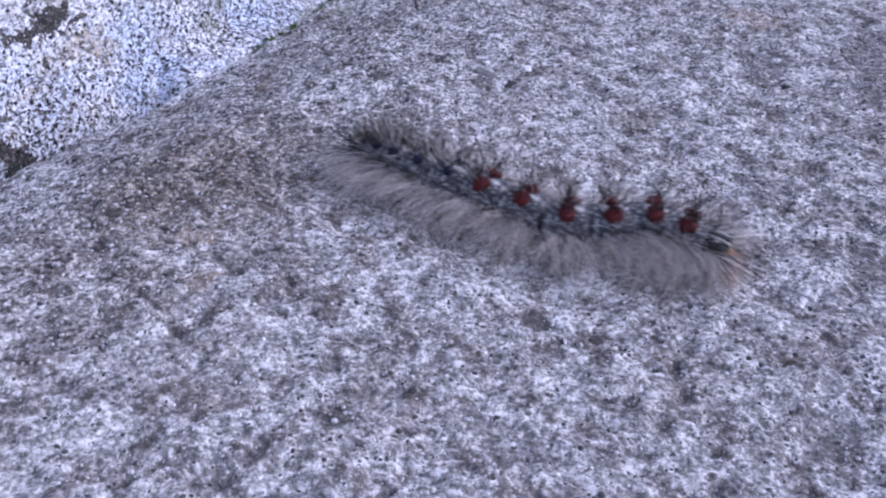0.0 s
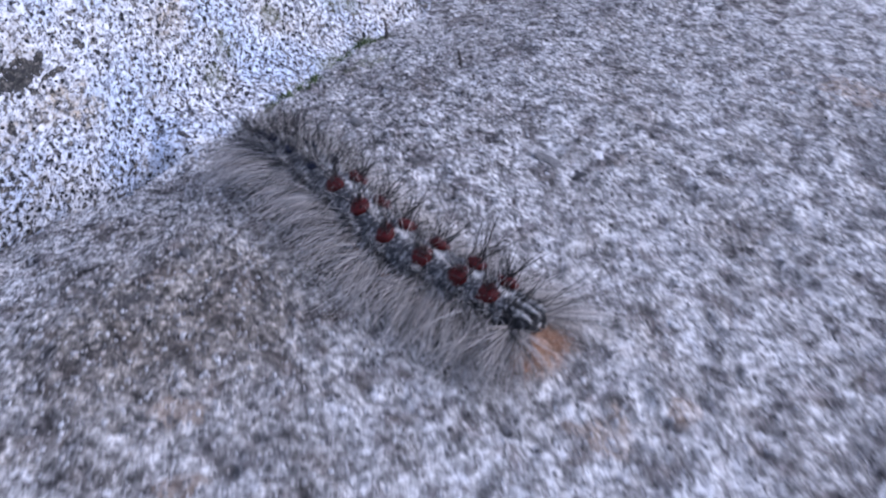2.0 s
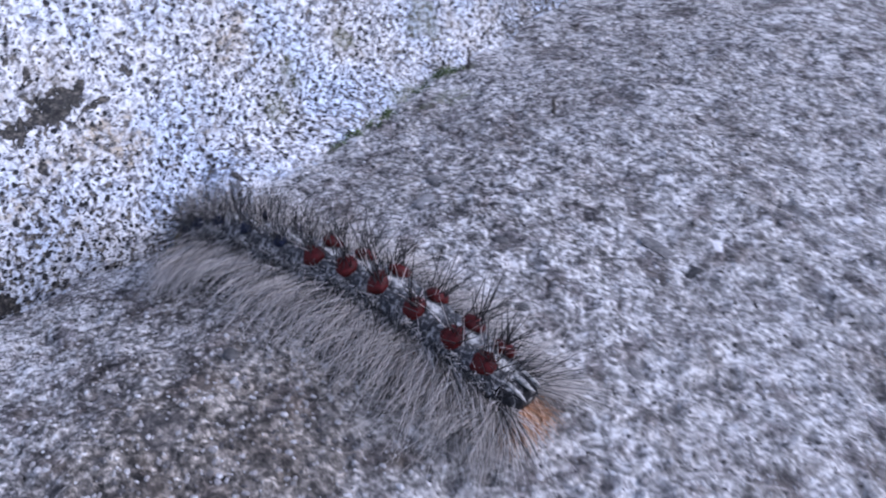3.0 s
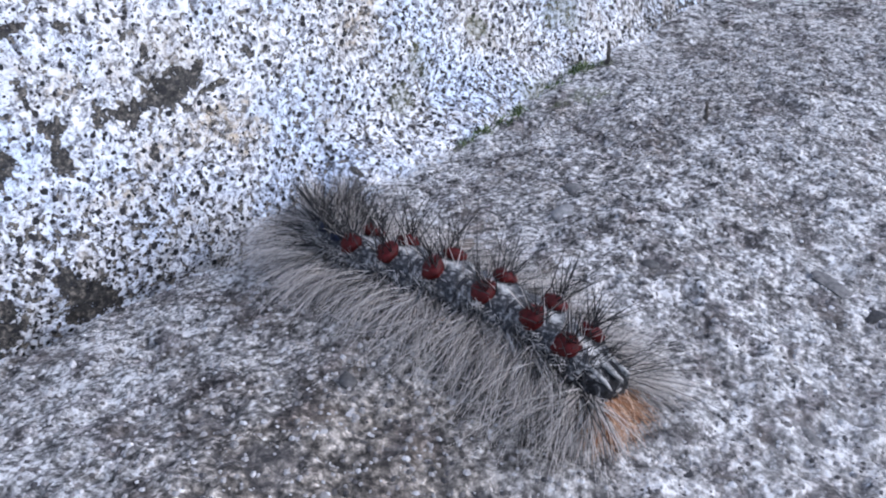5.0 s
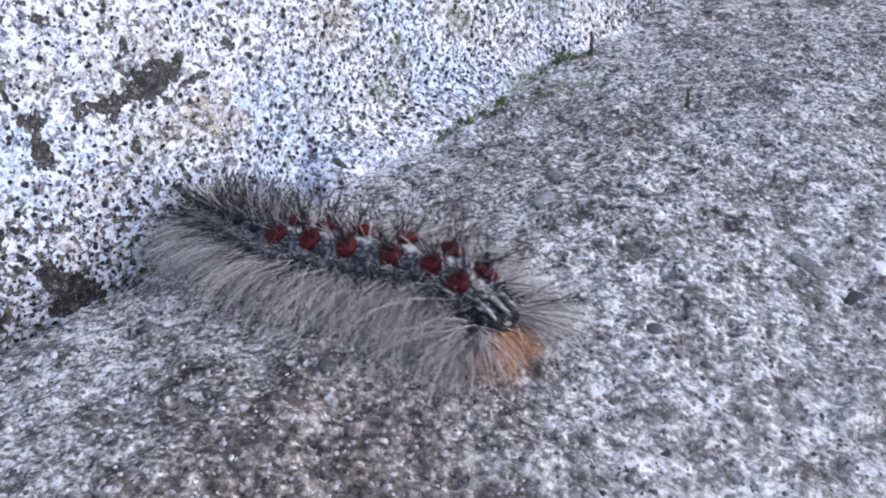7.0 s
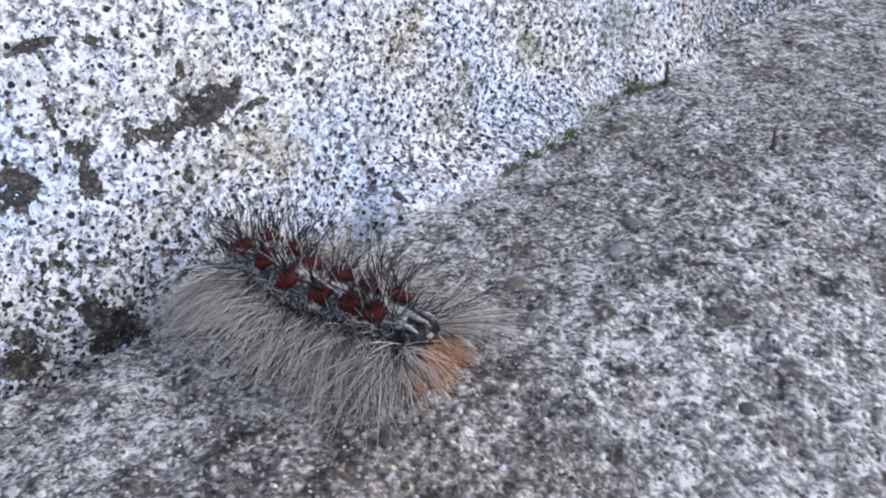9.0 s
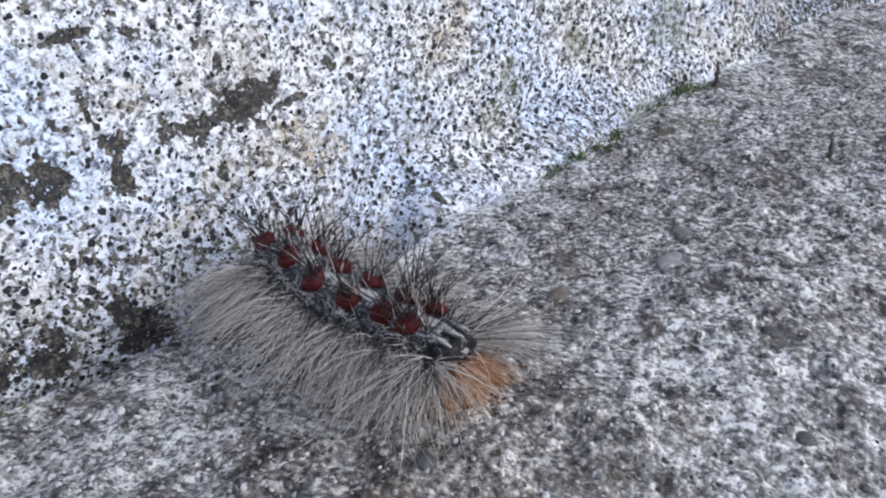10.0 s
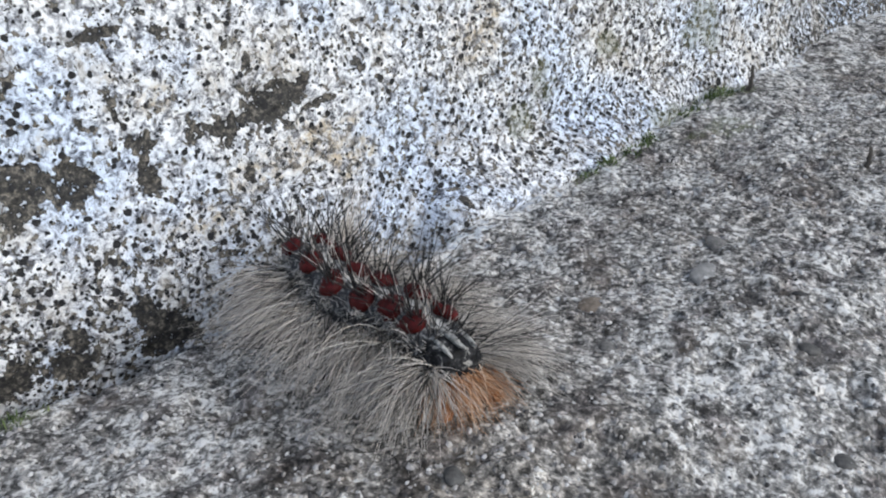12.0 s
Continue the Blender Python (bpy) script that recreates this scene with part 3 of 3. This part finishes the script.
build_stone("pebble", 24.9, -25.0, 0.85, (1.1, 0.9, 0.4), 2, DARK_STONE, "dark grey pebble set in rough concrete", 16)
build_stone("pebble", 1.9, -38.4, 0.8, (1.1, 0.9, 0.4), 2, DARK_STONE, "dark grey pebble set in stained concrete", 20)
build_stone("stone_chip", 19.4, -35.1, 0.36, (1.0, 0.9, 0.7), 6, WHITE_STONE, "tiny white stone chip on the concrete", 17)
build_stone("stone_chip", 14.6, -16.9, 0.7, (1.4, 0.7, 0.5), 6, BLACK_STONE, "black angular stone chip on the concrete", 18)
build_stone("stone_chip", 37.4, -37.3, 0.6, (1.5, 0.6, 0.5), 6, BLACK_STONE, "narrow black stone chip on the concrete", 19)


def build_stem(s, q, height, lean, label, seed):
    """A short dead stem: a bent, tapered, knobbly stick with a broken tip."""
    rng = random.Random(seed)
    bm = bmesh.new()
    rings = []
    for k in range(9):
        f = k / 8
        r = 0.32 * (1 - 0.45 * f) * (1 + 0.25 * rng.random())
        mid = Vector((lean[0] * f * f, lean[1] * f * f, height * f)) + Vector((rng.gauss(0, 0.05), rng.gauss(0, 0.05), 0))
        rings.append([bm.verts.new((mid + Vector((math.cos(a), math.sin(a), 0.3 * rng.random() * (k == 8))) * r) * MM) for a in np.arange(7) * 2 * math.pi / 7])
    for a, b in zip(rings, rings[1:]):
        for n in range(7):
            bm.faces.new((a[n], a[(n + 1) % 7], b[(n + 1) % 7], b[n]))
    bm.faces.new(rings[-1])
    mesh = bpy.data.meshes.new("dry_stem")
    bm.to_mesh(mesh)
    bm.free()
    mesh.materials.append(STEM)
    ob = new("dry_stem", mesh)
    ob.location = on_ledge(s, q, 0.3)
    return tagged(ob, label, "stem", "dry stems")


build_stem(74.0, -68.6, 3.6, (-0.6, -0.15), "dark dry plant stem standing against the painted wall", 3)
build_stem(64.0, -47.2, 2.6, (-0.45, -0.1), "short dark dry stem standing in the concrete", 4)


# ---- the caterpillar ----
def part(name, bm, mat, parent, label=""):
    mesh = bpy.data.meshes.new(name)
    bm.to_mesh(mesh)
    bm.free()
    mesh.materials.append(mat)
    for p in mesh.polygons:
        p.use_smooth = True
    ob = new(name, mesh)
    ob.parent = parent
    return tagged(ob, label)


def barrel(length, radius, flat=0.92, ring=20, rows=11, taper_front=0.78, taper_back=0.78):
    """One plump body ring along y, creased at both ends and once across its middle."""
    bm = bmesh.new()
    loops = []
    for k in range(rows):
        f = k / (rows - 1)
        y = (f - 0.5) * length
        edge = abs(2 * f - 1)
        r = radius * (1 - (1 - (taper_front if f > 0.5 else taper_back)) * edge**2.6) * (1 - 0.035 * math.exp(-((f - 0.36) / 0.07) ** 2))
        loop = []
        for n in range(ring):
            a = 2 * math.pi * n / ring
            swell = 1 + 0.05 * math.cos(6 * a)
            z = math.sin(a) * r * flat * swell
            loop.append(bm.verts.new((math.cos(a) * r * swell * MM, y * MM, (z if z > 0 else z * 0.92) * MM)))
        loops.append(loop)
    for a, b in zip(loops, loops[1:]):
        for n in range(ring):
            bm.faces.new((a[n], a[(n + 1) % ring], b[(n + 1) % ring], b[n]))
    bm.faces.new(loops[0][::-1])
    bm.faces.new(loops[-1])
    bmesh.ops.recalc_face_normals(bm, faces=bm.faces)
    return bm


def dome(centre, size, squash=(1, 1, 0.75), bumps=0.06, seed=0, tip=0):
    """A bumpy rounded knob, tipped over sideways by some degrees."""
    bm = bmesh.new()
    turn = Matrix.Rotation(radians(tip), 3, "Y")
    bmesh.ops.create_icosphere(bm, subdivisions=2, radius=size * MM)
    for v in bm.verts:
        k = 1 + bumps * noise.noise(v.co * 3500 + Vector((seed, 0, 0)))
        v.co = turn @ Vector((v.co.x * squash[0], v.co.y * squash[1], v.co.z * squash[2])) * k + Vector(centre) * MM
    return bm


def tuft(rng, count, root, spread_out, aim, fan, lengths, droop, floor=-2.75, thick=0.036, locks=0):
    """A bunch of tapered bristles: from a root area (mm), fanned round an aim, bent by their weight."""
    bm = bmesh.new()
    aim = Vector(aim).normalized()
    # bristles gather in locks that share a root and an aim
    gathered = [(Vector([rng.gauss(0, w) for w in spread_out]), Vector([rng.gauss(0, f) for f in fan])) for _ in range(locks)]
    for _ in range(count):
        shift, lean = (Vector([rng.gauss(0, w) for w in spread_out]), Vector([rng.gauss(0, f) for f in fan]))
        if locks:
            near = rng.choice(gathered)
            shift, lean = shift * 0.5 + near[0] * 0.8, lean * 0.4 + near[1] * 0.85
        lean = lean * min(1.0, 0.75 / max(lean.length, 0.01))
        at = Vector(root) + shift
        way = (aim + lean).normalized()
        length = rng.uniform(*lengths) * (0.75 + 0.25 * rng.random())
        curl = Vector((rng.gauss(0, 1), rng.gauss(0, 1), 0)) * (0.05 if droop > 0.1 else 0.018)
        steps = 6
        rings = []
        here, heading = at.copy(), way.copy()
        side = heading.cross(Vector((0.3, 0.5, 0.8))).normalized()
        other = heading.cross(side)
        for k in range(steps + 1):
            r = thick * (1 - 0.8 * k / steps)
            rings.append([bm.verts.new((here + r * (math.cos(a) * side + math.sin(a) * other)) * MM) for a in (0, 2.094, 4.189)])
            heading = (heading + Vector((0, 0, -droop * (0.4 + k / steps))) / steps * 2 + curl).normalized()
            here = here + heading * length / steps
            if here.z < floor:
                here.z = floor + 0.1 * rng.random()
                heading.z = max(heading.z, -0.02)
        for a, b in zip(rings, rings[1:]):
            for n in range(3):
                bm.faces.new((a[n], a[(n + 1) % 3], b[(n + 1) % 3], b[n]))
    return bm


def clasper(side):
    """The fleshy hind foot: a bent lobe that splays out behind and widens to a pad."""
    bm = bmesh.new()
    rings = []
    for k in range(9):
        f = k / 8
        mid = Vector((side * (0.75 + 1.45 * f), -0.9 - 2.1 * f, -0.7 - 1.55 * f**0.8))
        r = 0.78 - 0.30 * math.sin(math.pi * f * 0.8) + (0.12 if k == 7 else 0.0) - (0.35 if k == 8 else 0.0)
        rings.append([bm.verts.new((mid + Vector((math.cos(a) * r, 0.35 * math.sin(a) * r, math.sin(a) * r * 0.75)) * (1 + 0.12 * noise.noise(Vector((f * 6, a * 1.3, side))))) * MM) for a in np.arange(12) * 2 * math.pi / 12])
    for a, b in zip(rings, rings[1:]):
        for n in range(12):
            bm.faces.new((a[n], a[(n + 1) % 12], b[(n + 1) % 12], b[n]))
    bm.faces.new(rings[0][::-1])
    bm.faces.new(rings[-1])
    bmesh.ops.recalc_face_normals(bm, faces=bm.faces)
    return bm


# body pieces from the rear (0) over six red-spotted and five blue-spotted rings to the head (12)
PIECES = 13
RADIUS = [2.3, 2.4, 2.5, 2.55, 2.6, 2.6, 2.6, 2.6, 2.55, 2.45, 2.3, 2.05, 1.9]


def build_caterpillar():
    rng = random.Random(12)
    body = tagged(new("caterpillar"), "hairy grey caterpillar with red warts crawling over rough concrete", "caterpillar")
    pieces = []
    for i in range(PIECES):
        r = RADIUS[i]
        sweep = (5.5 - i) / 6.0  # rear hairs lean back, front hairs forward
        if i == PIECES - 1:
            seg = part("head", barrel(3.6, r, 1.0, taper_front=0.45, taper_back=0.9), HORN, body, "rounded dark mottled head")
            for side in (-1, 1):
                part("hair_tuft", tuft(rng, 60, (side * 1.3, 0.3, 0.6), (0.5, 0.6, 0.5), (side * 0.6, 0.9, 0.5), (0.4, 0.4, 0.4), (4, 8), 0.25), DARK, seg)
                part("eye_patch", dome((side * 1.1, 1.2, 0.5), 0.45, (0.7, 1, 1)), BLUE, seg)
            pieces.append(seg)
            continue
        name = "rear_segment" if i == 0 else "segment"
        seg = part(name, barrel(3.6 if i == 0 else 5.0, r, 0.84 if i == 0 else 0.92, taper_back=0.68 if i == 0 else 0.82, taper_front=0.86), PLATE if i == 0 else SKIN, body)
        if i == 0:
            for x in (-0.95, 0.0, 0.95):
                part("pale_stripe", dome((x * 1.05, -0.5, 1.86 - 0.24 * x * x), 0.42, (0.5, 3.4, 0.6), 0.8, x * 3), CREAM, seg, "thin cream stripe")
            part("bristles", tuft(rng, 26, (0, 0.4, 1.7), (0.8, 0.7, 0.1), (0, -0.5, 1.0), (0.5, 0.4, 0.2), (2.0, 4.2), 0.03, thick=0.055), DARK, seg)
        for side in (-1, 1):
            if i == 0:
                part("anal_proleg", clasper(side), ORANGE, seg, "orange clasping foot")
                part("amber_tuft", tuft(rng, 230, (side * 0.95, -1.3, -0.6), (0.6, 0.45, 0.35), (side * 0.55, -1.0, -0.4), (0.45, 0.25, 0.22), (1.8, 4.6), 0.35, thick=0.042, locks=30), AMBER, seg)
                part("hair_tuft", tuft(rng, 170, (side * 1.7, -0.5, 0.1), (0.3, 0.7, 0.4), (side * 1.0, -0.75, 0.15), (0.4, 0.5, 0.25), (4.0, 9.0), 0.38, thick=0.040, locks=40), PALE, seg)
                part("dark_tuft", tuft(rng, 18, (side * 1.6, -0.5, 0.5), (0.3, 0.5, 0.3), (side * 1.0, -0.6, 0.25), (0.3, 0.35, 0.2), (6.0, 11.5), 0.06, thick=0.045), DARK, seg)
                continue
            red = i <= 6
            part("wart", dome((side * 1.3, 0.0, r * 0.87), 1.04 if red else 0.68, (1, 1.0, 0.62), 0.42, i, side * 36), RED if red else BLUE, seg, "dark red wart" if red else "dark blue wart")
            part("bristles", tuft(rng, 17 if red else 28, (side * 1.25, 0, r * 0.90 + 0.25), (0.38, 0.5, 0.18) if red else (0.6, 1.3, 0.15), (side * 0.35, -0.2 * sweep, 1.0), (0.5, 0.5, 0.15), (2.6, 5.8) if red else (2.3, 4.8), 0.02, thick=0.068 if red else 0.056), DARK, seg)
            part("fine_bristles", tuft(rng, 8 if red else 16, (side * 0.7, 0, r * 0.88), (0.4, 1.1, 0.1), (side * 0.25, -0.2 * sweep, 1.0), (0.45, 0.45, 0.2), (2.2, 5.0), 0.03, thick=0.045), PALE, seg)
            part("side_wart", dome((side * r * 0.93, 0.0, 0.15), 0.62, (0.75, 1, 0.9), 0.1, i + 30), FLANK, seg)
            # long hairs that lie back along the flank, dark ones and a few thick pale ones
            part("dark_tuft", tuft(rng, 15, (side * r * 0.92, 0, 0.7), (0.1, 0.8, 0.3), (side * 0.75, -0.8 * sweep - 0.55, 0.15), (0.28, 0.5, 0.25), (2.6, 7.0), 0.25, thick=0.043), DARK, seg)
            part("flank_hairs", tuft(rng, 44, (side * r * 0.96, 0, 0.35), (0.1, 0.9, 0.3), (side * 0.9, -0.6 * sweep - 0.45, 0.0), (0.3, 0.6, 0.3), (2.0, 5.0), 0.3, thick=0.048), GREY, seg)
            part("short_hairs", tuft(rng, 80, (side * r * 0.80, 0, 1.05), (0.25, 1.1, 0.5), (side * 0.9, -0.3, 0.6), (0.5, 0.6, 0.5), (0.6, 1.6), 0.1, thick=0.040), GREY, seg)
            reach = (3.8, 10.8 - 0.5 * max(0, i - 4)) if i < 7 else (3.8, 9.6)
            part("hair_tuft", tuft(rng, 185 if i < 7 else 150, (side * r * 0.95, 0, -0.05), (0.12, 1.45, 0.35), (side, -0.95 * sweep + 0.02, 0.05), (0.32, 0.42, 0.26), reach, 0.58, thick=0.036, locks=90), PALE, seg)
            if 3 <= i <= 6:
                part("proleg", dome((side * 1.2, 0, -2.2), 0.75, (0.8, 0.9, 0.95), 0.1, i), ORANGE, seg, "stubby orange-brown foot")
            if 9 <= i <= 11:
                part("leg", dome((side * 1.15, 0.4, -2.1), 0.5, (0.55, 0.55, 1.3), 0.05, i), HORN, seg, "thin jointed front leg")
        pieces.append(seg)
    return body, pieces


CATERPILLAR, BODY_PIECES = build_caterpillar()

# where six points of the body's middle line (rear, rings 2, 4, 6, 9 and the head) lie, in millimetres
CRAWL_START = [
    (0, (28.7, 0.2, 2.6), (21.9, 2.4, 3.5), (13.1, 2.4, 2.7), (4.2, 7.1, 2.8), (-5.8, 13.0, 3.0), (-10.1, 16.6, 2.9)),
    (0.5, (20.7, 3.8, 2.6), (14.9, 3.8, 3.3), (6.3, 5.9, 2.8), (-1.5, 11.7, 3.1), (-12.4, 19.1, 2.9), (-16.4, 20.9, 2.9)),
    (1, (13.9, 5.2, 2.6), (8.0, 6.9, 3.2), (0.1, 10.6, 2.7), (-7.1, 16.8, 3.2), (-16.0, 24.7, 2.9), (-19.2, 28.1, 2.9)),
    (1.5, (8.1, 6.1, 3.0), (2.5, 10.4, 2.8), (-4.9, 16.3, 2.8), (-11.6, 23.5, 3.0), (-20.1, 33.4, 2.8), (-23.1, 37.1, 2.5)),
    (2, (1.1, 11.0, 3.0), (-4.5, 15.7, 2.8), (-11.6, 21.1, 2.7), (-17.5, 28.7, 2.9), (-26.2, 39.3, 1.7), (-29.8, 44.2, -0.5)),
]
CRAWL_OVER = [
    (2.5, (-4.3, 14.7, 2.8), (-9.7, 19.7, 3.1), (-16.6, 25.8, 2.7), (-23.5, 31.7, 2.6), (-32.7, 39.8, 0.9), (-35.9, 43.4, -1.9)),
    (3, (-8.8, 19.6, 2.5), (-13.7, 22.7, 3.3), (-20.5, 27.9, 2.9), (-26.9, 31.4, 1.9), (-37.2, 36.5, 0.0), (-41.5, 37.7, -2.9)),
    (3.5, (-12.3, 22.7, 2.8), (-17.4, 26.1, 3.3), (-24.3, 29.7, 2.0), (-32.2, 33.5, 0.3), (-42.6, 35.6, -3.0), (-46.6, 34.7, -4.5)),
    (5.5, (-15.2, 24.2, 2.8), (-20.4, 27.7, 2.9), (-28.9, 32.2, 1.2), (-36.6, 36.2, -1.8), (-40.0, 39.7, -2.5), (-42.0, 46.8, -5.2)),
    (6, (-15.4, 24.0, 2.8), (-20.3, 27.6, 3.0), (-29.0, 32.1, 1.2), (-36.6, 36.0, -1.8), (-42.3, 39.6, -3.3), (-47.9, 45.9, -7.1)),
]
CRAWL_EDGE = [
    (6.5, (-17.0, 25.5, 2.6), (-21.9, 28.9, 3.0), (-29.5, 32.7, 1.0), (-37.5, 36.0, -2.1), (-44.3, 38.6, -3.8), (-51.0, 45.2, -8.1)),
    (7, (-21.2, 26.7, 2.8), (-26.0, 30.4, 2.4), (-33.4, 32.6, 0.3), (-40.1, 34.6, -2.0), (-47.1, 39.1, -4.9), (-54.4, 45.5, -9.3)),
    (9, (-33.2, 28.8, 1.6), (-37.6, 30.6, 0.3), (-43.4, 32.4, -1.0), (-48.3, 35.5, -2.4), (-51.2, 38.0, -8.5), (-50.6, 37.9, -18.5)),
    (9.5, (-33.7, 28.2, 1.8), (-38.0, 30.4, 0.1), (-44.4, 32.6, -1.4), (-49.8, 36.4, -2.8), (-52.3, 38.7, -8.9), (-50.3, 38.0, -18.9)),
    (10, (-33.5, 28.3, 1.9), (-37.9, 30.4, 0.3), (-44.5, 33.0, -1.5), (-50.0, 36.5, -2.9), (-51.7, 38.3, -8.9), (-49.5, 37.7, -18.9)),
]
CRAWL_END = [
    (10.5, (-33.7, 28.1, 1.7), (-38.0, 30.1, 0.2), (-44.5, 32.5, -1.3), (-49.7, 36.4, -2.8), (-51.3, 38.2, -8.8), (-49.4, 38.0, -18.8)),
    (11, (-34.9, 28.3, 1.5), (-39.5, 30.7, -0.2), (-44.8, 32.6, -1.3), (-50.1, 36.5, -2.9), (-51.8, 38.2, -8.9), (-49.4, 37.8, -18.9)),
    (11.5, (-35.2, 28.3, 1.5), (-39.8, 31.1, -0.1), (-45.2, 32.8, -1.5), (-50.2, 36.4, -3.0), (-51.6, 38.5, -8.9), (-49.4, 37.8, -18.9)),
    (12, (-35.2, 28.2, 1.5), (-39.9, 31.4, -0.0), (-45.2, 33.0, -1.5), (-49.9, 36.3, -3.0), (-50.9, 38.8, -8.9), (-49.4, 37.9, -18.9)),
]
KNOTS = np.array([0, 2, 4, 6, 9, 12], float)


def body_point(points, f):
    """A point of the smooth line through the six knots, f from 0 (rear) to 12 (head)."""
    k = int(np.clip(np.searchsorted(KNOTS, f, side="right") - 1, 0, 4))
    p = [np.array(points[min(max(k + d, 0), 5)]) for d in (-1, 0, 1, 2)]
    x = [KNOTS[min(max(k + d, 0), 5)] for d in (-1, 0, 1, 2)]
    h = x[2] - x[1]
    m1 = (p[2] - p[0]) / (x[2] - x[0]) * h
    m2 = (p[3] - p[1]) / (x[3] - x[1]) * h
    u = (f - x[1]) / h
    return (2 * u**3 - 3 * u**2 + 1) * p[1] + (u**3 - 2 * u**2 + u) * m1 + (3 * u**2 - 2 * u**3) * p[2] + (u**3 - u**2) * m2


def body_poses(points):
    """The pose of every piece on the line, back up, in metres."""
    out = []
    for i in range(PIECES):
        at = Vector(body_point(points, max(i, 0.2))) * MM
        ahead = (Vector(body_point(points, min(i + 0.5, 12))) - Vector(body_point(points, max(i - 0.5, 0)))).normalized()
        above = Vector((0, 0, 1)) if abs(ahead.z) < 0.8 else Vector((ACROSS[0], ACROSS[1], 0.35))
        right = ahead.cross(above).normalized()
        up = right.cross(ahead)
        m = Matrix((right, ahead, up)).transposed().to_4x4()
        out.append(Matrix.Translation(at) @ m)
    return out


def motions():
    rows = [(t, points) for t, *points in CRAWL_START + CRAWL_OVER + CRAWL_EDGE + CRAWL_END]
    bases = {}
    for t, points in rows:
        x, y, z = np.mean(points, 0)
        bases[t] = Matrix.Translation(Vector((x, y, z - 2.8)) * MM)
    walk(CATERPILLAR, list(bases.items()))
    poses = {t: body_poses(points) for t, points in rows}
    for i, piece in enumerate(BODY_PIECES):
        walk(piece, [(t, bases[t].inverted() @ poses[t][i]) for t in bases])


motions()
